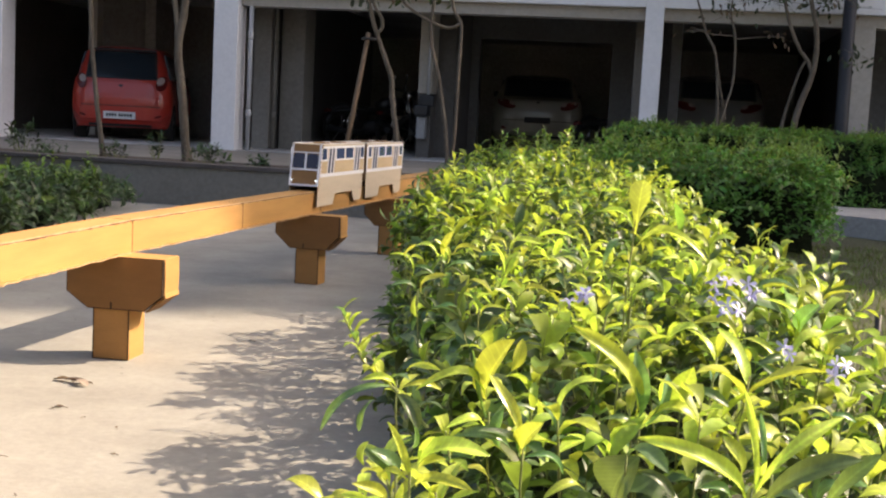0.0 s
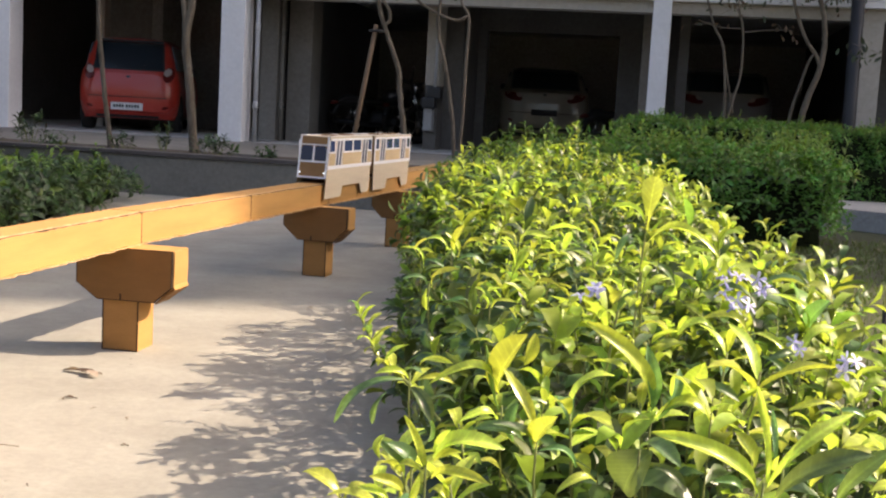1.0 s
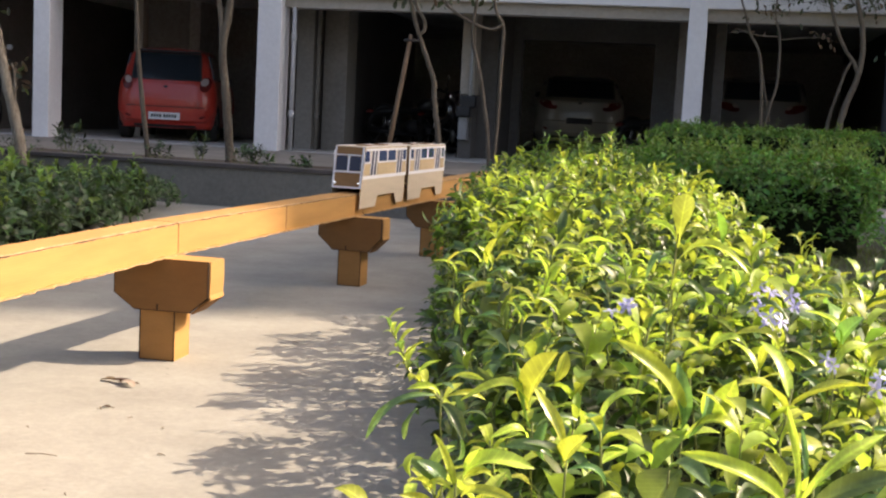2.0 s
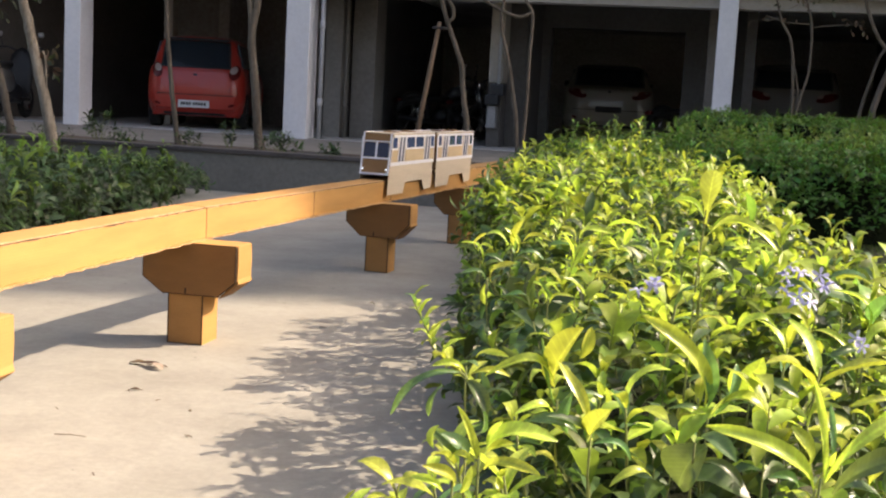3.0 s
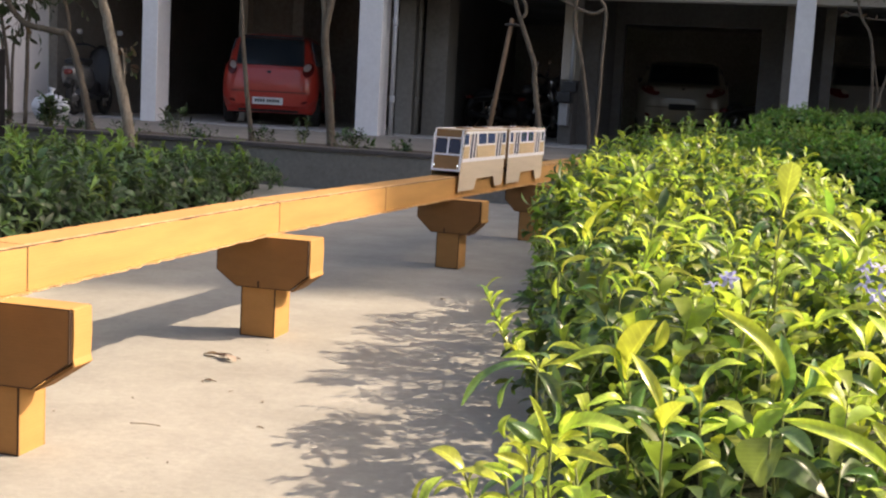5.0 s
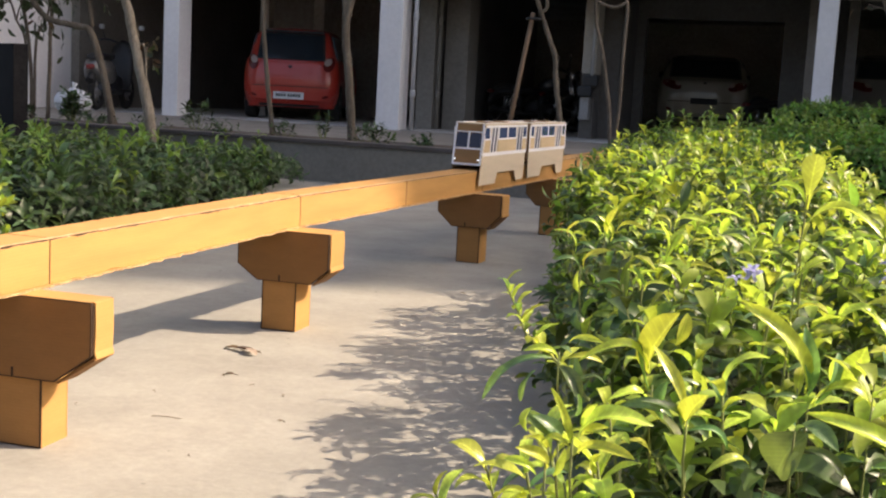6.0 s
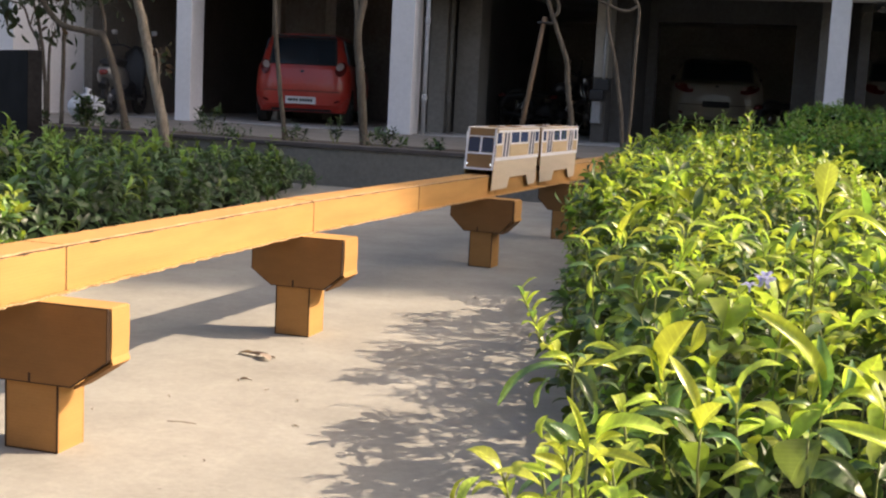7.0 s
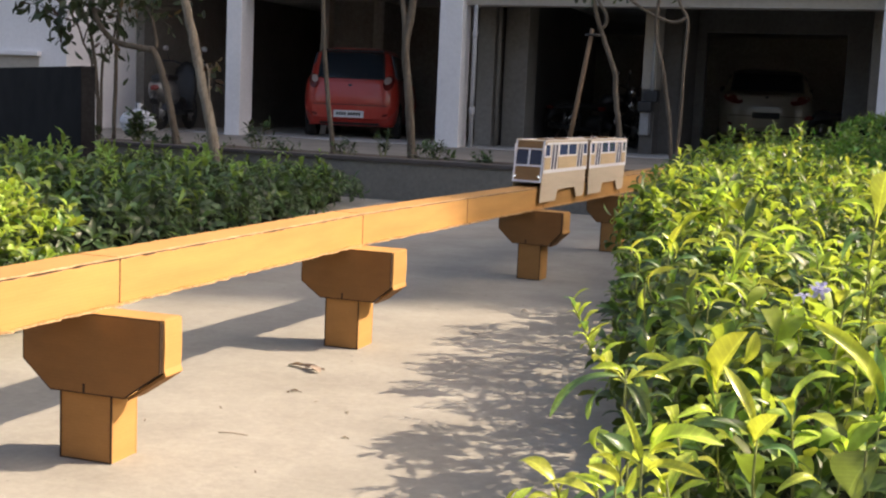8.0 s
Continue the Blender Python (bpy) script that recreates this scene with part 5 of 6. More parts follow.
def big_shoot(base, tilt, height, n, size, young=0.8, spin=0.0):
    """A strong upright shoot with leaves arching off it."""
    stem = (Vector((0, 0, 1)) + Vector(tilt)).normalized()
    side = stem.orthogonal().normalized()
    for k in range(n):
        s = (k + 0.5) / n
        a = k * 2.4 + spin + rnd.uniform(-0.3, 0.3)
        out = side * math.cos(a) + stem.cross(side) * math.sin(a)
        ang = 1.6 - 1.1 * s + rnd.uniform(-0.2, 0.2)
        way = stem * math.cos(ang) + out * math.sin(ang)
        up = stem * math.sin(ang) - out * math.cos(ang)
        single_leaf(Vector(base) + stem * height * s * 0.9, way, up, size * rnd.uniform(0.75, 1.2) * (1.1 - 0.5 * max(0, s - 0.6)), rnd.choice((0, 1, 2, 3, 4)), "young" if rnd.random() < young * (0.4 + 0.7 * s) else "mature", rnd.uniform(0.8, 1.1))
    return tube([Vector(base) - stem * 0.06, base, Vector(base) + stem * height], [0.0018, 0.0017, 0.0012], 6)


SHOOTS = [((-0.125, 1.05, 0.545), (-0.3, -0.1, 0), 0.05, 7, 0.055), ((-0.075, 1.15, 0.54), (-0.3, -0.1, 0), 0.06, 8, 0.055), ((-0.165, 1.04, 0.525), (-0.4, -0.1, 0), 0.05, 7, 0.045), ((-0.095, 1.03, 0.56), (-0.2, -0.1, 0), 0.05, 7, 0.05), ((-0.08, 1.22, 0.535), (-0.35, 0, 0), 0.05, 7, 0.05),
          ((0.42, 1.25, 0.56), (0.1, -0.1, 0), 0.07, 7, 0.085), ((0.09, 1.27, 0.57), (-0.1, -0.1, 0), 0.07, 7, 0.08), ((0.30, 1.36, 0.58), (0.1, -0.1, 0), 0.08, 7, 0.085), ((-0.03, 1.10, 0.53), (-0.2, 0, 0), 0.06, 7, 0.07), ((0.36, 1.04, 0.55), (0.2, -0.1, 0), 0.06, 7, 0.085), ((0.55, 1.55, 0.57), (0.2, -0.1, 0), 0.07, 7, 0.075),
          ((-0.03, 1.12, 0.52), (-0.25, -0.1, 0), 0.06, 8, 0.055), ((-0.10, 0.99, 0.46), (-0.35, -0.1, 0), 0.06, 8, 0.05), ((-0.02, 1.28, 0.54), (-0.2, 0, 0), 0.06, 8, 0.055),
          ((0.185, 1.38, 0.55), (-0.1, -0.1, 0), 0.06, 7, 0.055), ((0.245, 1.13, 0.53), (0.1, -0.1, 0), 0.06, 6, 0.055),
          ((-0.06, 1.06, 0.53), (-0.2, 0, 0), 0.05, 6, 0.045), ((0.46, 1.72, 0.56), (0.0, -0.1, 0), 0.08, 7, 0.055), ((0.02, 1.48, 0.56), (-0.05, 0, 0), 0.06, 7, 0.05),
          ((0.15, 1.44, 0.66), (0.12, 0, 0), 0.09, 8, 0.045), ((-0.11, 1.02, 0.48), (-0.3, 0, 0), 0.06, 7, 0.042), ((0.38, 1.18, 0.56), (0.2, 0, 0), 0.06, 8, 0.055),
          ((0.30, 1.50, 0.59), (0.1, 0, 0), 0.07, 8, 0.055), ((0.42, 1.38, 0.57), (0.2, 0, 0), 0.08, 9, 0.055), ((0.58, 2.0, 0.59), (0.2, 0, 0), 0.10, 9, 0.06),
          ((0.22, 1.85, 0.58), (-0.1, 0, 0), 0.10, 9, 0.055), ((0.02, 1.95, 0.57), (-0.2, 0, 0), 0.10, 9, 0.05), ((0.40, 2.2, 0.59), (0, 0.1, 0), 0.10, 9, 0.055), ((0.12, 2.3, 0.58), (0, 0, 0), 0.11, 9, 0.055)]
for k, (b, tilt, hgt, n, size) in enumerate(SHOOTS):
    part("shoot_stem", big_shoot(b, tilt, hgt, n, size, 0.55 if b[1] < 1.25 and 0.0 < b[0] < 0.2 else 1.15, k * 1.7), TWIG, big)
while sum(o.name.startswith("leaf") for o in big.children) < 262:
    b = (rnd.uniform(0.02, 0.62), rnd.uniform(1.55, 2.3), rnd.uniform(0.52, 0.56))
    part("shoot_stem", big_shoot(b, (rnd.uniform(-0.4, 0.4), rnd.uniform(-0.3, 0.3), 0), rnd.uniform(0.05, 0.09), 8, rnd.uniform(0.045, 0.065), 0.65, rnd.uniform(0, 6)), TWIG, big)
# the single rounded leaf that stands highest, on a bare stalk
part("shoot_stem", tube(smooth_line([(0.165, 1.39, 0.60), (0.168, 1.385, 0.74), (0.172, 1.38, 0.826)]), np.linspace(0.0013, 0.0009, 13).tolist(), 6), TWIG, big)
v, f = blade(20, width=1.0, fold=0.0, droop=0.12, seed=3)
v[:, 0] = np.sign(v[:, 0]) * np.interp(v[:, 1], (0, 0.3, 0.5, 0.65, 0.8, 0.9, 0.96, 1.0), (0.03, 0.065, 0.13, 0.195, 0.225, 0.20, 0.14, 0.03))
v[:, 2] += 0.25 * np.abs(v[:, 0])
me = bpy.data.meshes.new("leaf_round")
me.from_pydata(v.tolist(), [], f.tolist())
me.polygons.foreach_set("use_smooth", [True] * len(f))
me.materials.append(BIG_YOUNG)
leaf_meshes[9, "young"] = me
single_leaf((0.172, 1.38, 0.810), (0.08, 0.02, 1), (-0.55, -0.85, 0.1), 0.062, 9, "young")
for k in range(13):
    a = k * 2.4
    single_leaf((0.167 + 0.0003 * k, 1.385, 0.625 + 0.0135 * k), (math.cos(a), math.sin(a), 0.35 + 0.06 * k), (-math.cos(a), -math.sin(a), 1.0), 0.064 - 0.002 * k, k % 5, "young" if k % 3 else "mature", 1.0)
# the thin sprout that leans out over the path
sprout = smooth_line([(-0.05, 1.47, 0.55), (-0.088, 1.48, 0.59), (-0.130, 1.485, 0.622), (-0.144, 1.49, 0.650), (-0.162, 1.49, 0.684)])
part("shoot_stem", tube(sprout, np.linspace(0.0028, 0.0012, len(sprout)).tolist(), 6), TWIG, big)
for k, q in enumerate(sprout[3:]):
    a = k * 2.4
    single_leaf(q, (0.8 * math.cos(a), 0.8 * math.sin(a), 0.40 + 0.05 * k), (-math.cos(a), -math.sin(a), 1), 0.050 - 0.0009 * k, k % 5, "young" if k % 5 else "mature", 1.0)


# the large leaves nearest to the path's end of the hedge, in whorls round the ends of its stems
def arched_leaf(foot, tip, wide, tag, bow, k):
    """A leaf from foot to tip that arches along bow (x and z, in parts of its length): broad past its middle, folded along the rib, slightly twisted and wavy."""
    foot, tip = Vector(foot), Vector(tip)
    d = tip - foot
    r = random.Random(900 + k)
    b = Vector((bow[0], 0, bow[1]))
    up = b.normalized() * min(1.1, 5 * b.length) + Vector((r.uniform(-0.3, 0.1), -0.75, r.uniform(0.05, 0.4)))
    arch = b.length * 1.25 + r.uniform(0.02, 0.05)
    fold, twist, phase = r.uniform(0.4, 0.95), r.uniform(-0.6, 0.6), r.uniform(0, 6)
    rows, v, f = 10, [], []
    for i in range(rows + 1):
        s = i / rows
        w = wide * max(0.06, 1.45 * s ** 0.60 * (1 - s ** 3.2) ** 0.75) if i < rows else 0.006
        z = 4 * arch * s * (1 - s) * (1.25 - 0.5 * s)
        turn = twist * (s - 0.5)
        for q in (-1, -0.55, 0, 0.55, 1):
            h = fold * w * abs(q) ** 1.4 + 0.018 * math.sin(8 * s + phase + 2 * q) * abs(q)
            v.append((q * w * math.cos(turn) - h * math.sin(turn), s, z + q * w * math.sin(turn) + h * math.cos(turn)))
    for i in range(rows):
        for c in range(4):
            a = 5 * i + c
            f.append((a, a + 1, a + 6, a + 5))
    me = bpy.data.meshes.new("leaf")
    me.from_pydata(v, [], f)
    me.polygons.foreach_set("use_smooth", [True] * len(f))
    me.materials.append(BIG_YOUNG if tag == "young" else BIG_MATURE)
    leaf_meshes[100 + k, tag] = me
    single_leaf(foot, d, up, d.length, 100 + k, tag)


whorl_leaves = 0


def whorl(hub, leaves):
    """Leaves round the end of a stem: where each starts and ends in x and z from the hub, its half width, age and arch."""
    global whorl_leaves
    hub = Vector(hub)
    part("shoot_stem", tube([hub + Vector((0.006, 0.03, -0.09)), hub + Vector((0, 0.006, -0.03)), hub + Vector((0, 0, 0.010))], [0.0012, 0.0012, 0.001], 6), TWIG, big)
    for x0, z0, x1, z1, wide, tag, bx, bz in leaves:
        k = whorl_leaves
        arched_leaf(hub + Vector((x0, 0.004 * (k % 4), z0)), hub + Vector((x1, 0.012 * (k % 5) - 0.03, z1)), wide * 0.80, tag, (bx, bz), k)
        whorl_leaves += 1


whorl((0.169, 1.25, 0.618), ((-0.005, 0.015, -0.079, 0.110, 0.12, "young", 0.08, 0.08), (-0.002, 0.009, -0.014, 0.088, 0.13, "mature", 0.07, 0.00), (0.003, 0.002, 0.073, -0.001, 0.17, "young", 0.00, 0.32), (-0.002, -0.003, -0.042, 0.006, 0.12, "mature", 0.00, 0.20), (0.007, 0.006, 0.029, 0.057, 0.14, "mature", 0.09, -0.04)))
whorl((0.228, 1.33, 0.623), ((0.000, 0.000, 0.004, 0.054, 0.30, "young", -0.07, 0.00), (-0.004, -0.003, -0.020, 0.040, 0.22, "young", -0.11, 0.00), (0.003, 0.016, 0.053, 0.005, 0.16, "mature", 0.00, 0.17), (0.024, -0.021, 0.040, 0.015, 0.20, "young", 0.10, 0.00)))
whorl((0.035, 1.09, 0.627), ((-0.003, 0.005, -0.034, 0.073, 0.10, "young", 0.11, 0.06), (0.003, 0.003, 0.014, 0.042, 0.24, "young", -0.08, 0.05), (-0.002, -0.001, -0.042, 0.029, 0.12, "mature", 0.08, 0.12), (-0.011, 0.008, -0.059, 0.020, 0.20, "mature", 0.00, 0.14), (-0.021, 0.008, -0.019, 0.043, 0.26, "mature", -0.07, 0.00), (0.003, -0.001, 0.040, -0.018, 0.16, "mature", 0.05, 0.18)))
whorl((0.013, 1.27, 0.614), ((-0.003, 0.020, 0.020, 0.094, 0.24, "young", -0.08, 0.00), (-0.004, 0.022, -0.078, 0.034, 0.12, "young", 0.00, 0.27), (-0.002, 0.002, -0.021, 0.076, 0.05, "mature", -0.05, 0.00), (0.021, 0.053, 0.031, 0.089, 0.27, "young", 0.06, 0.00), (0.003, 0.000, 0.053, 0.009, 0.10, "mature", 0.00, 0.19), (-0.004, -0.009, -0.045, -0.002, 0.16, "young", 0.00, 0.20)))
whorl((-0.065, 1.00, 0.630), ((-0.001, 0.002, -0.020, 0.053, 0.09, "young", 0.05, 0.00), (0.004, 0.004, 0.065, 0.026, 0.19, "young", -0.03, 0.19), (0.007, 0.006, 0.030, 0.017, 0.20, "young", 0.00, 0.15), (-0.001, -0.001, -0.026, -0.004, 0.17, "young", 0.00, 0.22), (0.005, -0.006, 0.051, 0.003, 0.13, "young", 0.00, 0.12), (0.008, 0.016, 0.019, 0.043, 0.11, "young", -0.06, 0.00)))
whorl((-0.077, 1.02, 0.625), ((0.000, -0.003, -0.023, 0.025, 0.24, "mature", 0.11, 0.11), (-0.027, 0.009, -0.024, 0.029, 0.30, "young", -0.12, 0.00), (0.002, 0.001, -0.030, 0.021, 0.20, "mature", -0.05, 0.13), (0.006, 0.023, 0.014, 0.053, 0.10, "mature", 0.06, 0.00)))
whorl((-0.085, 0.96, 0.618), ((0.000, 0.000, -0.024, 0.025, 0.16, "young", 0.10, 0.08), (0.006, -0.002, 0.015, 0.024, 0.16, "young", 0.07, 0.00), (-0.007, -0.003, -0.034, 0.008, 0.18, "young", 0.00, 0.15)))
whorl((0.124, 1.06, 0.634), ((0.013, 0.006, -0.008, -0.036, 0.66, "mature", -0.09, 0.09), (0.002, 0.002, 0.032, 0.003, 0.24, "mature", 0.00, 0.20), (-0.036, -0.023, -0.074, -0.030, 0.16, "young", 0.00, 0.18), (0.006, -0.007, 0.043, -0.026, 0.20, "mature", 0.10, 0.10)))
whorl((0.219, 1.00, 0.627), ((0.005, 0.007, -0.010, 0.091, 0.06, "young", 0.04, 0.00), (0.007, 0.003, 0.079, 0.070, 0.08, "young", -0.10, 0.10), (0.011, -0.003, 0.080, 0.047, 0.15, "mature", -0.08, 0.12), (-0.004, -0.001, -0.101, 0.053, 0.10, "young", 0.07, 0.09), (-0.010, 0.016, -0.029, 0.055, 0.22, "young", 0.09, 0.05), (-0.014, -0.003, -0.041, 0.006, 0.24, "mature", 0.00, 0.17)))
whorl((0.250, 1.05, 0.625), ((-0.007, 0.005, -0.009, 0.060, 0.07, "mature", 0.05, 0.00), (0.001, 0.007, -0.014, 0.030, 0.12, "young", -0.08, 0.00), (0.028, -0.009, 0.049, 0.033, 0.14, "young", -0.06, 0.06), (0.054, -0.018, 0.093, 0.035, 0.16, "mature", -0.06, 0.07)))
whorl((0.407, 1.52, 0.639), ((-0.003, 0.033, -0.043, 0.085, 0.15, "young", 0.22, 0.16), (-0.000, 0.004, 0.048, 0.043, 0.20, "young", -0.14, 0.16), (0.008, 0.045, 0.018, 0.086, 0.27, "mature", -0.10, 0.00), (-0.003, -0.000, -0.049, 0.005, 0.14, "mature", 0.00, 0.15), (0.028, 0.038, 0.065, 0.056, 0.10, "young", 0.00, 0.10)))
whorl((0.373, 1.66, 0.643), ((-0.044, 0.004, -0.097, -0.002, 0.22, "young", 0.00, 0.26), (0.002, -0.002, -0.060, 0.020, 0.18, "young", 0.12, 0.19), (0.003, 0.000, 0.052, -0.024, 0.12, "young", 0.06, 0.15), (0.021, -0.026, 0.063, -0.064, 0.16, "mature", 0.08, 0.08)))
whorl((0.367, 1.25, 0.635), ((0.005, 0.001, -0.057, 0.007, 0.10, "young", 0.00, 0.17), (-0.006, 0.003, 0.030, 0.000, 0.16, "mature", 0.00, 0.13), (0.020, -0.023, 0.047, 0.001, 0.12, "young", -0.06, 0.13), (0.036, 0.056, 0.028, 0.092, 0.20, "young", 0.10, 0.00), (0.014, 0.037, 0.036, 0.059, 0.14, "young", 0.00, 0.15)))
whorl((-0.089, 1.40, 0.614), ((-0.008, 0.001, -0.086, -0.052, 0.11, "mature", -0.08, 0.13), (-0.027, -0.017, -0.042, -0.055, 0.14, "mature", -0.10, 0.07), (0.003, -0.001, 0.053, -0.004, 0.12, "young", 0.00, 0.13), (0.000, -0.008, 0.028, -0.042, 0.22, "mature", 0.09, 0.09), (0.011, 0.019, 0.050, 0.028, 0.12, "young", 0.00, 0.13), (-0.001, -0.001, -0.041, 0.009, 0.16, "young", 0.00, 0.16)))
whorl((0.174, 1.40, 0.788), ((-0.001, 0.028, -0.039, 0.044, 0.16, "young", 0.00, 0.19), (0.003, 0.030, 0.039, 0.039, 0.13, "young", 0.00, 0.21), (0.004, 0.003, 0.080, -0.003, 0.12, "young", 0.00, 0.22), (-0.003, 0.008, -0.035, -0.018, 0.12, "mature", -0.06, 0.22), (-0.000, -0.049, -0.032, -0.023, 0.14, "mature", -0.10, 0.10), (0.002, -0.016, 0.041, -0.047, 0.14, "mature", 0.11, 0.11)))
whorl((0.177, 1.40, 0.733), ((0.001, -0.001, 0.037, 0.016, 0.17, "young", 0.00, 0.20), (0.026, 0.001, 0.029, 0.029, 0.22, "young", 0.09, 0.00), (-0.033, -0.014, -0.025, 0.005, 0.34, "young", -0.13, 0.00), (0.000, 0.000, -0.030, -0.021, 0.14, "mature", -0.07, 0.18), (0.083, 0.024, 0.091, 0.047, 0.34, "young", 0.11, 0.00)))
# whorls farther along, on the shoulder over the path
whorl((0.085, 2.28, 0.669), ((-0.000, 0.009, -0.036, 0.038, 0.13, "young", 0.23, 0.19), (0.007, 0.009, 0.065, 0.037, 0.16, "young", -0.13, 0.23), (0.000, -0.004, -0.030, 0.016, 0.14, "young", 0.12, 0.18), (0.013, -0.029, 0.035, 0.015, 0.20, "young", -0.09, 0.00), (0.005, -0.008, -0.049, 0.005, 0.15, "mature", 0.00, 0.16)))
whorl((-0.035, 2.40, 0.646), ((-0.006, 0.008, -0.060, 0.021, 0.14, "young", 0.00, 0.27), (0.005, 0.009, 0.021, 0.065, 0.18, "young", -0.08, 0.00), (0.012, -0.005, -0.016, 0.047, 0.15, "young", 0.12, 0.08), (0.022, 0.012, 0.080, 0.023, 0.14, "young", 0.00, 0.19), (0.012, -0.011, 0.069, -0.019, 0.16, "mature", 0.00, 0.20)))
whorl((-0.095, 2.35, 0.627), ((0.005, -0.006, -0.042, 0.032, 0.10, "young", 0.14, 0.25), (-0.006, 0.020, 0.009, 0.059, 0.10, "young", -0.10, 0.10), (-0.004, 0.015, 0.026, 0.028, 0.14, "young", 0.00, 0.20), (-0.006, 0.011, -0.053, 0.022, 0.13, "mature", 0.00, 0.18), (0.001, 0.009, 0.050, -0.006, 0.14, "mature", 0.00, 0.17)))
whorl((0.019, 1.80, 0.640), ((-0.003, -0.001, -0.034, 0.029, 0.12, "young", 0.20, 0.12), (0.002, 0.000, -0.018, 0.043, 0.06, "mature", 0.09, 0.00), (0.003, -0.001, 0.038, 0.015, 0.13, "young", -0.04, 0.18), (0.040, 0.005, 0.074, 0.014, 0.18, "young", 0.00, 0.29), (-0.026, -0.001, -0.066, 0.004, 0.14, "mature", 0.00, 0.21)))
whorl((-0.075, 1.95, 0.641), ((-0.003, -0.000, 0.002, -0.038, 0.20, "young", -0.10, 0.00), (0.006, 0.004, 0.047, 0.041, 0.13, "young", -0.13, 0.13), (-0.003, 0.006, -0.043, 0.018, 0.14, "mature", 0.00, 0.18), (0.011, -0.002, 0.040, -0.031, 0.16, "mature", 0.13, 0.09)))
whorl((0.092, 1.95, 0.647), ((0.006, -0.002, -0.019, 0.034, 0.11, "young", 0.13, 0.00), (0.012, -0.010, 0.013, 0.026, 0.10, "young", 0.10, 0.00), (0.005, -0.004, 0.043, 0.016, 0.14, "young", 0.00, 0.21), (-0.004, -0.005, -0.038, -0.002, 0.14, "mature", 0.00, 0.21)))
whorl((0.205, 1.95, 0.676), ((0.012, -0.001, -0.013, 0.021, 0.16, "young", 0.22, 0.16), (-0.005, -0.000, -0.037, 0.009, 0.14, "young", 0.00, 0.22), (-0.016, 0.034, -0.062, 0.037, 0.14, "mature", 0.00, 0.16), (0.005, -0.009, 0.040, 0.021, 0.12, "young", -0.04, 0.16)))
whorl((0.350, 1.95, 0.702), ((-0.005, 0.003, -0.038, 0.021, 0.13, "young", 0.10, 0.24), (0.003, 0.000, 0.038, -0.018, 0.12, "young", 0.09, 0.28), (-0.001, -0.042, -0.026, -0.009, 0.22, "young", 0.09, 0.00), (-0.006, -0.037, 0.011, -0.025, 0.20, "young", 0.00, 0.26)))



def flower_head(place, parent, n, size, seed):
    """A loose head of small five-petalled blue flowers."""
    r = random.Random(seed)
    for k in range(n):
        c = Vector(place) + Vector((r.uniform(-1, 1), r.uniform(-1, 1), r.uniform(-0.5, 1))) * size * 1.1
        face = Vector((r.uniform(-0.8, 0.8), r.uniform(-1, 0.3), r.uniform(0.0, 1))).normalized()
        sx = face.orthogonal().normalized()
        sy = face.cross(sx)
        bm = bmesh.new()
        for p in range(5):
            a = p * math.tau / 5 + r.uniform(-0.1, 0.1)
            d, e = sx * math.cos(a) + sy * math.sin(a), -sx * math.sin(a) + sy * math.cos(a)
            pts = [(0.05, 0.03, 0.0), (0.5, 0.20, 0.10), (0.9, 0.22, 0.08), (1.08, 0.0, 0.0)]
            row = [bm.verts.new(c + (d * q + e * w + face * h) * size) for q, w, h in pts] + [bm.verts.new(c + (d * q - e * w + face * h) * size) for q, w, h in pts[2::-1]]
            bm.faces.new(row).smooth = True
        tube([c - face * size * 0.9, c - face * size * 0.05], [size * 0.10, size * 0.16], 6, bm)
        part("flower", bm, PETAL, parent, "small pale lavender-blue flower")


for i, (p, n, s) in enumerate((((0.340, 1.66, 0.722), 4, 0.013), ((0.347, 1.64, 0.693), 4, 0.014), ((0.393, 1.70, 0.708), 4, 0.012), ((0.138, 1.57, 0.705), 4, 0.0115), ((0.391, 1.50, 0.659), 2, 0.011), ((0.433, 1.42, 0.656), 3, 0.012))):
    flower_head(p, big, n, s, 40 + i)


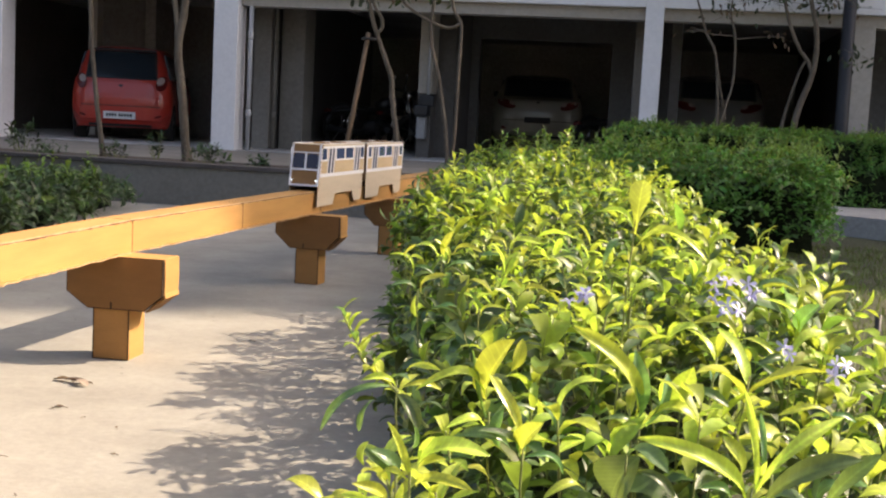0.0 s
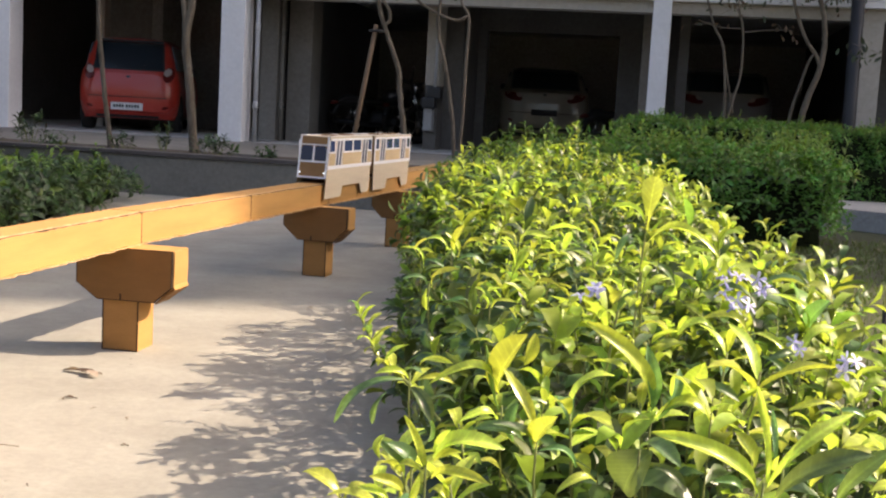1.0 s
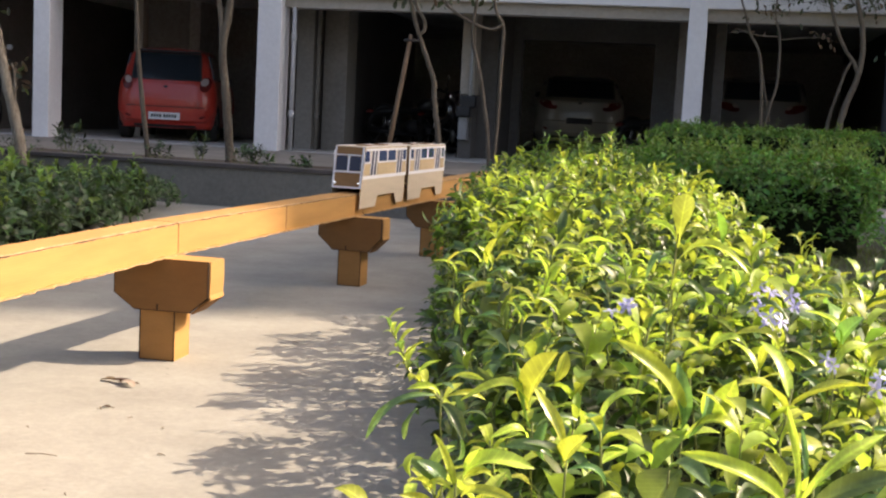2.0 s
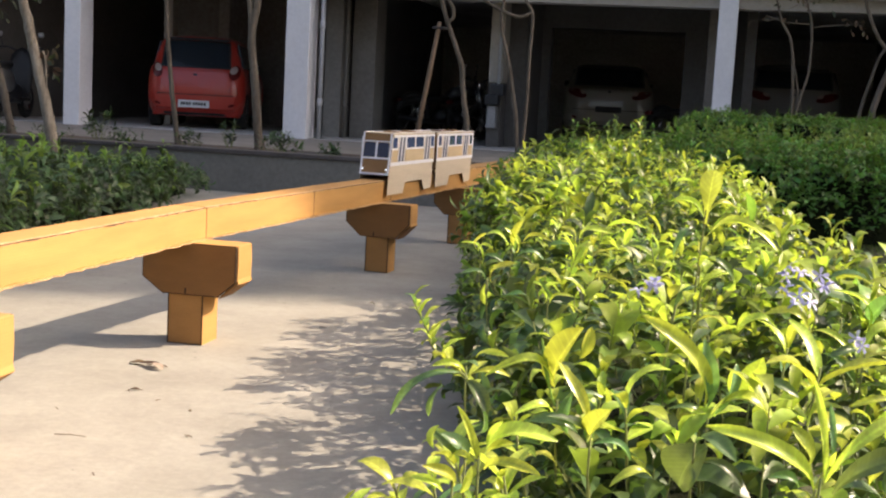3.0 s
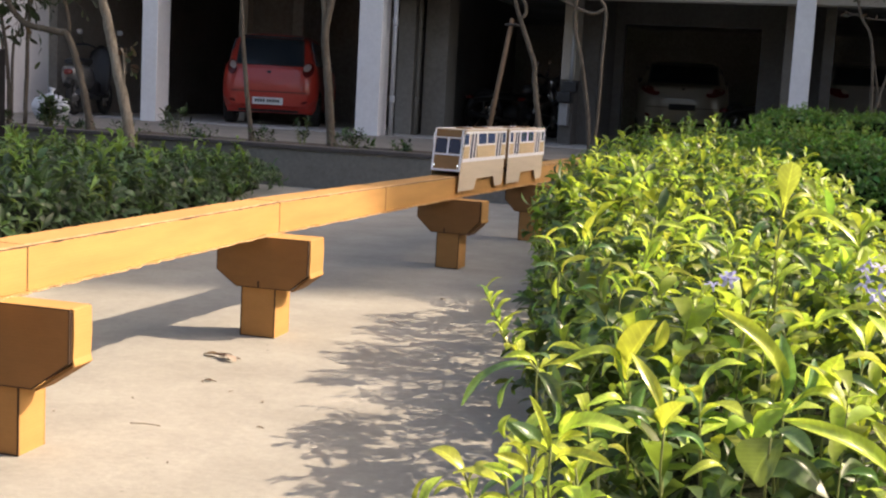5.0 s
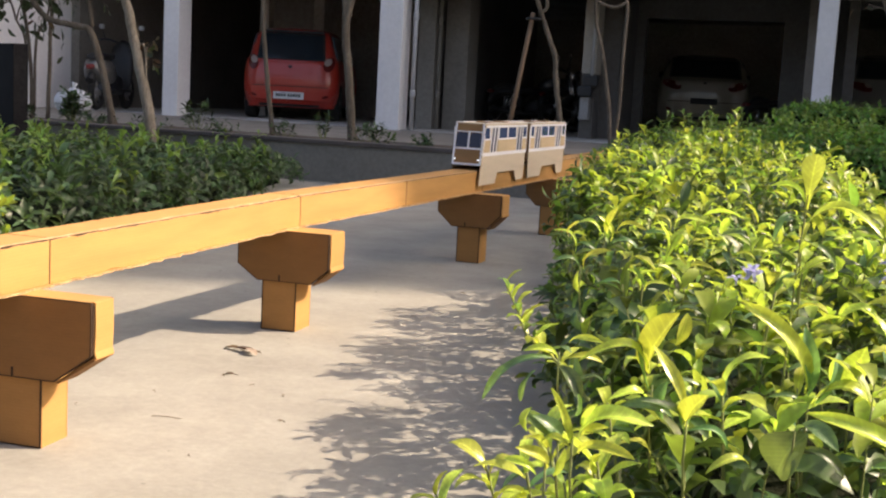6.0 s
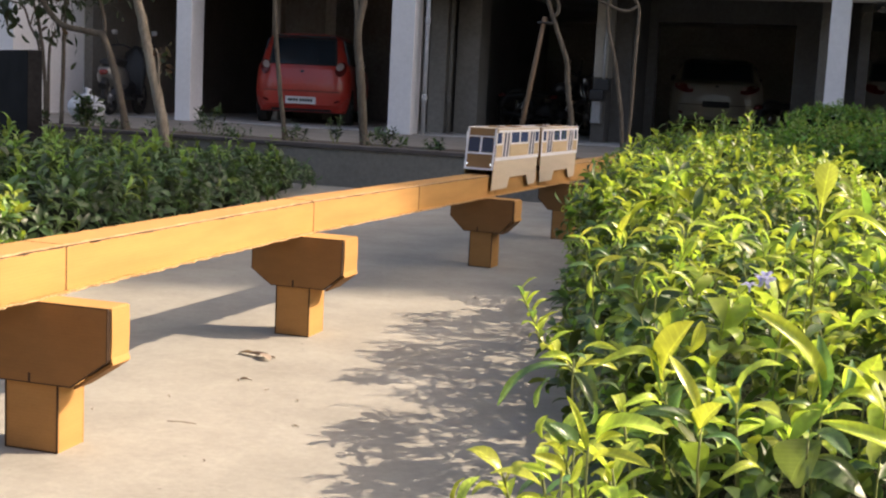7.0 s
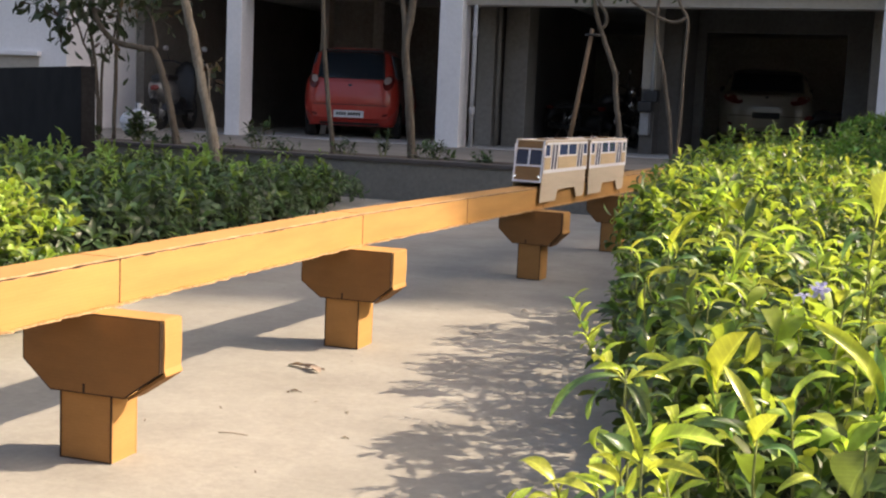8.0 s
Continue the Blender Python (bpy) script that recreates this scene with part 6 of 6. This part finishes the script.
# ---------------------------------------------------------------- trees in the planter
def tree(name, stems, label, leaves=(), size=(0.07, 0.13), seed=0, bark=BARK):
    """stems: (points, foot radius, head radius) - the first is the trunk; leaves: (centre, spread, how many)."""
    base = Vector(stems[0][0][0])
    t = thing(name, Matrix.Translation(base), label, "tree", "planter trees")
    for k, (pts, r0, r1) in enumerate(stems):
        line = smooth_line([Vector(p) - base for p in pts], 7)
        n = len(line)
        rnd = random.Random(seed * 7 + k)
        line = [q + Vector((rnd.uniform(-1, 1), rnd.uniform(-1, 1), 0)) * r0 * 0.07 * (0 < i < n - 1) for i, q in enumerate(line)]
        rad = [0.70 * (r0 + (r1 - r0) * i / (n - 1)) for i in range(n)]
        if k == 0:
            rad[0] *= 1.45
            rad[1] *= 1.15
        part("trunk" if k == 0 else "limb", tube(line, rad, 9, wobble=0.07, seed=seed + k), bark, t)
    if leaves:
        rng = np.random.default_rng(seed)
        P = np.concatenate([np.array(Vector(c) - base) + rng.normal(0, 1, (n, 3)) * np.array(sp) for c, sp, n, *_ in leaves])
        dry = np.concatenate([np.full(n, d[0] if d else 0.03) for c, sp, n, *d in leaves])
        w = rng.normal(0, 0.55, (len(P), 3)) + (0, 0, -0.75)
        u = rng.normal(0, 1, (len(P), 3)) + (0, -0.5, 0.4)
        crown = many_leaves("crown", P, w, u, rng.uniform(*size, len(P)), (rng.random(len(P)) < dry).astype(int), [TREE_LEAF, DRY_LEAF], [blade(4, width=0.22, fold=0.3, droop=d) for d in (0.4, 0.1)], t, rng)
        crown["kind"] = "stuff"
        # twigs that carry the leaves
        hub = np.concatenate([np.tile(np.array(Vector(c) - base), (n, 1)) for c, sp, n, *_ in leaves])
        stem_mesh((P[::3] + (hub[::3] - P[::3]) * 0.45, P[::3]), 0.004, "twig_growth", t, BARK)
    return t


Y1, Y2, Y3 = 12.35, 12.0, 12.4
tree("young_tree", [([(-2.62, Y1, 0.33), (-2.67, Y1, 0.85), (-2.74, Y1, 1.48), (-2.70, Y1, 1.82), (-2.62, Y1, 2.5), (-2.5, Y1, 3.2)], 0.068, 0.045), ([(-2.745, Y1, 1.55), (-2.79, Y1, 1.99), (-2.95, Y1, 2.9)], 0.045, 0.03)],
     "slender grey-brown young tree in the planter", [((-2.6, Y1, 3.5), (0.6, 0.5, 0.3), 300)], seed=1)
tree("young_tree", [([(-3.48, Y1, 0.33), (-3.57, Y1, 0.98), (-3.63, Y1, 1.60), (-3.65, Y1, 2.2), (-3.6, Y1, 2.9)], 0.040, 0.022)], "thin bare young tree in the planter", [((-3.6, Y1, 3.1), (0.35, 0.4, 0.25), 160)], seed=2)
tree("young_tree", [([(-0.42, Y2, 0.33), (-0.46, Y2, 0.71), (-0.52, Y2, 1.10), (-0.545, Y2, 1.32), (-0.66, Y2, 1.62), (-0.735, Y2, 1.82), (-0.78, Y2, 1.98), (-0.86, Y2, 2.25), (-0.95, Y2, 2.7)], 0.042, 0.026), ([(-0.70, Y2, 1.74), (-0.655, Y2, 1.80), (-0.67, Y2, 1.90), (-0.745, Y2, 2.03), (-0.77, Y2, 2.3), (-0.6, Y2, 2.8)], 0.028, 0.018)],
     "crooked young tree tied to a stake", [((-0.9, Y2, 3.1), (0.4, 0.4, 0.3), 200), ((-0.80, Y2, 2.15), (0.18, 0.2, 0.08), 30)], seed=3)
tree("young_tree", [([(0.08, Y2, 0.33), (0.12, Y2, 0.77), (0.125, Y2, 1.44), (0.13, Y2, 1.85), (0.03, Y2, 2.08), (-0.05, Y2, 2.8)], 0.028, 0.018), ([(0.06, Y2, 0.45), (0.02, Y2, 0.85), (-0.08, Y2, 1.38), (-0.17, Y2, 1.76), (-0.15, Y2, 2.3), (-0.25, Y2, 2.9)], 0.033, 0.02), ([(0.13, Y2, 1.88), (-0.02, Y2, 1.83), (-0.31, Y2, 1.95), (-0.51, Y2, 2.12), (-0.7, Y2, 2.4)], 0.024, 0.018)],
     "young tree with two curved stems", [((-0.1, Y2, 3.1), (0.4, 0.4, 0.3), 220), ((-0.35, Y2, 2.15), (0.25, 0.2, 0.05), 25)], seed=4)
YR = 14.75
tree("young_tree", [([(3.40, YR, 0.12), (3.375, YR, 1.13), (3.31, YR, 1.85), (3.165, YR, 2.147), (3.074, YR, 2.42), (2.9, YR, 2.9)], 0.027, 0.016), ([(3.40, YR, 0.9), (3.46, YR, 1.22), (3.54, YR, 1.585), (3.525, YR, 2.10), (3.45, YR, 2.42), (3.5, YR, 2.9)], 0.024, 0.014), ([(3.50, YR + 0.1, 1.1), (3.38, YR + 0.05, 1.58), (3.315, YR, 1.86)], 0.022, 0.012), ([(3.50, YR, 2.12), (3.2, YR - 0.05, 2.13), (2.96, YR - 0.05, 2.20)], 0.010, 0.005), ([(3.50, YR, 2.08), (3.8, YR - 0.05, 2.12), (4.12, YR - 0.05, 2.14)], 0.010, 0.005)],
     "thin young tree with bare twigs and a few dry leaves", [((3.2, YR, 2.95), (0.5, 0.4, 0.2), 220), ((3.9, YR, 2.58), (0.45, 0.3, 0.06), 45), ((3.45, YR, 2.40), (0.13, 0.1, 0.10), 26, 0.5), ((3.2, YR, 2.17), (0.2, 0.1, 0.02), 8, 0.9), ((4.02, YR, 2.13), (0.10, 0.1, 0.04), 14, 0.95)], size=(0.05, 0.10), seed=5)
tree("young_tree", [([(4.25, YR, 0.12), (4.31, YR, 0.8), (4.353, YR, 1.205), (4.517, YR, 1.776), (4.519, YR, 2.195), (4.42, YR, 2.605), (4.4, YR, 2.9)], 0.062, 0.036), ([(4.50, YR, 1.72), (4.44, YR, 1.86), (4.328, YR, 1.999), (4.192, YR, 2.27), (4.095, YR, 2.589), (4.05, YR, 2.9)], 0.036, 0.026), ([(4.17, YR + 0.15, 0.7), (4.235, YR + 0.1, 1.2), (4.357, YR + 0.05, 1.72), (4.42, YR, 1.88)], 0.032, 0.022)],
     "forked young tree behind the hedge", [((4.5, YR, 3.0), (0.6, 0.4, 0.2), 260), ((4.45, YR, 2.64), (0.45, 0.3, 0.07), 70, 0.1), ((4.75, YR, 2.55), (0.25, 0.2, 0.06), 26, 0.35), ((4.90, YR - 0.4, 1.95), (0.12, 0.15, 0.10), 22)], size=(0.06, 0.12), seed=6)
tree("young_tree", [([(-4.42, 11.5, -0.01), (-4.486, 11.5, 0.35), (-4.612, 11.5, 0.911), (-4.757, 11.5, 1.529), (-4.853, 11.5, 1.916), (-5.027, 11.5, 2.737)], 0.088, 0.055), ([(-4.51, 11.5, 0.40), (-4.56, 11.5, 0.60), (-4.565, 11.5, 0.85), (-4.572, 11.5, 1.12), (-4.60, 11.5, 1.24)], 0.026, 0.012)],
     "pale-barked tree trunk at the planter edge", [((-5.05, 11.5, 3.0), (0.6, 0.5, 0.3), 300), ((-4.57, 11.55, 1.14), (0.05, 0.06, 0.09), 16, 0.6)], seed=7, bark=PALE_BARK)
tree("young_tree", [([(-5.27, Y3, 0.33), (-5.41, Y3, 0.96), (-5.55, Y3, 1.36), (-5.63, Y3, 1.395), (-5.81, Y3, 1.425), (-6.02, Y3, 1.467), (-6.147, Y3, 1.573), (-6.235, Y3, 1.70), (-6.30, Y3, 1.91), (-6.4, Y3, 2.5)], 0.060, 0.034), ([(-5.53, Y3, 1.41), (-5.58, Y3, 1.68), (-5.69, Y3, 1.95), (-5.8, Y3, 2.6)], 0.034, 0.02)],
     "crooked tree with a long leaning limb and drooping leaves", [((-5.62, Y3, 1.86), (0.22, 0.2, 0.10), 70, 0.15), ((-5.95, Y3, 1.78), (0.18, 0.15, 0.12), 40, 0.1), ((-6.45, Y3, 1.92), (0.25, 0.2, 0.08), 60), ((-6.12, Y3, 1.35), (0.12, 0.1, 0.10), 14), ((-6.0, Y3, 2.7), (0.6, 0.4, 0.3), 260)], size=(0.08, 0.15), seed=8)
tree("young_tree", [([(-6.40, 12.8, 0.33), (-6.43, 12.8, 0.99), (-6.51, 12.8, 1.56), (-6.66, 12.8, 1.95), (-6.8, 12.8, 2.6)], 0.034, 0.02), ([(-6.477, 12.8, 1.12), (-6.513, 12.8, 1.31), (-6.60, 12.8, 1.46), (-6.69, 12.8, 1.68), (-6.93, 12.8, 1.75), (-7.14, 12.8, 1.86)], 0.022, 0.010), ([(-6.69, 12.8, 1.66), (-6.85, 12.8, 1.58), (-6.92, 12.8, 1.48)], 0.010, 0.005), ([(-6.60, 12.8, 1.46), (-6.55, 12.8, 1.62), (-6.45, 12.8, 1.75), (-6.42, 12.8, 1.95)], 0.014, 0.007), ([(-6.38, 12.8, 0.45), (-6.36, 12.8, 1.25), (-6.24, 12.8, 1.5), (-6.15, 12.8, 2.0)], 0.026, 0.014), ([(-6.22, 12.8, 0.38), (-6.20, 12.8, 1.1), (-6.19, 12.8, 1.5), (-6.1, 12.8, 2.3)], 0.036, 0.024)],
     "clump of thin dark stems with broad hanging leaves", [((-7.10, 12.8, 1.86), (0.18, 0.15, 0.06), 40), ((-6.85, 12.8, 1.60), (0.09, 0.1, 0.12), 36), ((-6.55, 12.8, 1.85), (0.25, 0.15, 0.10), 60), ((-6.30, 12.8, 1.55), (0.12, 0.15, 0.14), 26), ((-6.5, 12.8, 2.5), (0.4, 0.3, 0.25), 160)], size=(0.10, 0.18), seed=9)

st = thing("tree_stake", Matrix.Translation((-1.0, 11.95, 0.32)), "leaning bare wooden stake that props a young tree", "stake")
part("pole", tube([(0, 0, 0), (0.10, 0.02, 0.66), (0.215, 0.05, 1.42)], [0.025, 0.024, 0.022], 9, wobble=0.05), STAKE, st)
part("tie", torus(0.07, 0.012, 16, 6), BLACK, st).matrix_local = pose(0.225, 0.05, 1.36, 0, 90, 0)


# ---------------------------------------------------------------- small plants in the planter
def shrub(place, n, spread, height, size, seed):
    rng = np.random.default_rng(seed)
    s = thing("planter_shrub", Matrix.Translation(place), "small straggly green shrub in the planter", "shrub", "planter shrubs")
    tips = rng.normal(0, 1, (n, 3)) * (spread, spread * 0.6, 0) + np.stack([np.zeros(n), np.zeros(n), rng.uniform(0.25, 1.0, n) * height], 1)
    bases = tips * (0.15, 0.15, 0)
    stem_mesh((bases + (tips - bases) * 0.30, bases + (tips - bases) * 0.68), 0.004, "twig_growth", s, TWIG)
    (a, w, u, l, q), _ = shoots(bases + (tips - bases) * 0.55, np.tile((0, 0, 0.4), (n, 1)), rng, 11, (0.04, 0.13), size, 0.5)
    many_leaves("foliage", a, w, u, l, q, [FAR_LEAF, TREE_LEAF], [blade(3, width=0.16, droop=d) for d in (0.6, 0.3)], s, rng)["kind"] = "stuff"


for i, (u_, v_, n, sp, h, size) in enumerate(((-1.45, -4.6, 14, 0.18, 0.18, (0.05, 0.09)), (-0.75, -4.7, 10, 0.14, 0.14, (0.04, 0.08)), (-0.35, -4.4, 11, 0.16, 0.50, (0.06, 0.11)), (0.02, -4.7, 14, 0.16, 0.16, (0.05, 0.08)), (0.75, -4.5, 10, 0.15, 0.2, (0.05, 0.09)), (1.05, -4.2, 8, 0.1, 0.4, (0.05, 0.08)),
                                             (1.75, -4.6, 16, 0.18, 0.30, (0.06, 0.11)), (2.3, -4.7, 9, 0.14, 0.14, (0.05, 0.09)), (-2.55, -4.6, 14, 0.16, 0.28, (0.06, 0.10)), (-3.35, -4.4, 12, 0.16, 0.5, (0.06, 0.11)), (-3.95, -4.5, 16, 0.20, 0.62, (0.07, 0.12)), (-1.92, -4.4, 22, 0.13, 0.55, (0.08, 0.14)))):
    p = FAC @ Vector((u_, v_, 0.33))
    shrub(p, n, sp, h, size, 60 + i)


# ---------------------------------------------------------------- litter on the path, grass
def dry_scrap(place, length, turn, seed, mat=PATH_LEAF, label="curled dry brown leaf lying on the path"):
    r = random.Random(seed)
    d = thing("dry_leaf", pose(*place, 0, 0, turn), label, "leaf", "fallen leaves")
    v, f = blade(6, width=r.uniform(0.18, 0.3), fold=r.uniform(0.5, 1.1), droop=r.uniform(0.15, 0.4))
    bm = bmesh.new()
    vs = [bm.verts.new((x * length, y * length, z * length * 0.6 + 0.004)) for x, y, z in v]
    for q in f:
        bm.faces.new([vs[k] for k in q]).smooth = True
    lo = min(q.co.z for q in bm.verts)
    for q in bm.verts:
        q.co.z += 0.0015 - lo
    part("blade", bm, mat, d)
    part("stalk", tube([(0, 0, 0.004), (0.002, -length * 0.25, 0.002)], [0.0012, 0.0009], 5), mat, d)


for i, (x, y, L, a) in enumerate(((-1.245, 3.90, 0.085, -95), (-1.225, 3.915, 0.068, 82), (-1.185, 3.90, 0.04, -100), (-1.14, 3.57, 0.035, 80), (-1.17, 3.55, 0.02, 30), (-0.86, 3.11, 0.022, 60), (-0.93, 3.37, 0.02, 10), (-1.05, 3.47, 0.016, 150), (-1.3, 3.3, 0.018, 40), (-0.75, 4.75, 0.025, 70), (-1.0, 2.75, 0.015, 20), (-1.45, 3.1, 0.015, 0), (-0.62, 5.4, 0.03, 45), (-1.6, 2.4, 0.02, 100))):
    dry_scrap((x, y, 0.0), L, a, 80 + i)
for i, (x, y, L, a) in enumerate(((-1.205, 3.885, 0.075, -128),)):
    dry_scrap((x, y, 0.004), L, a, 120 + i, BLEACHED_LEAF, "bleached curled leaf lying among dry brown ones")
tw = thing("twig", Matrix.Translation((-1.21, 3.05, 0.003)), "short dry twig lying on the path", "twig")
part("stick", tube([(0, 0, 0), (0.04, 0.004, 0.001), (0.085, -0.003, 0)], [0.0011, 0.0012, 0.0008], 6), STAKE, tw)
rod = thing("iron_rod", Matrix.Translation((1.46, 4.0, -0.01)), "short rusty iron rod standing in the lawn", "rod")
part("bar", tube([(0, 0, 0), (0.004, 0, 0.36)], [0.011, 0.011], 8), METAL_DARK, rod)


def grass(x0, y0, x1, y1, n, seed):
    rng = np.random.default_rng(seed)
    P = np.stack([rng.uniform(x0, x1, n), rng.uniform(y0, y1, n), np.full(n, -0.014)], 1)
    w = rng.normal(0, 0.35, (n, 3)) + (0, 0, 1)
    g = many_leaves("lawn_grass", P, w, rng.normal(0, 1, (n, 3)), rng.uniform(0.03, 0.07, n), np.zeros(n, int), [GRASS], [blade(2, width=0.07, fold=0.3, droop=0.5)], None, rng)
    tagged(g, "short sunlit green lawn grass", "grass", kind="stuff")


grass(0.9, 1.5, 5.5, 10.3, 26000, 3)
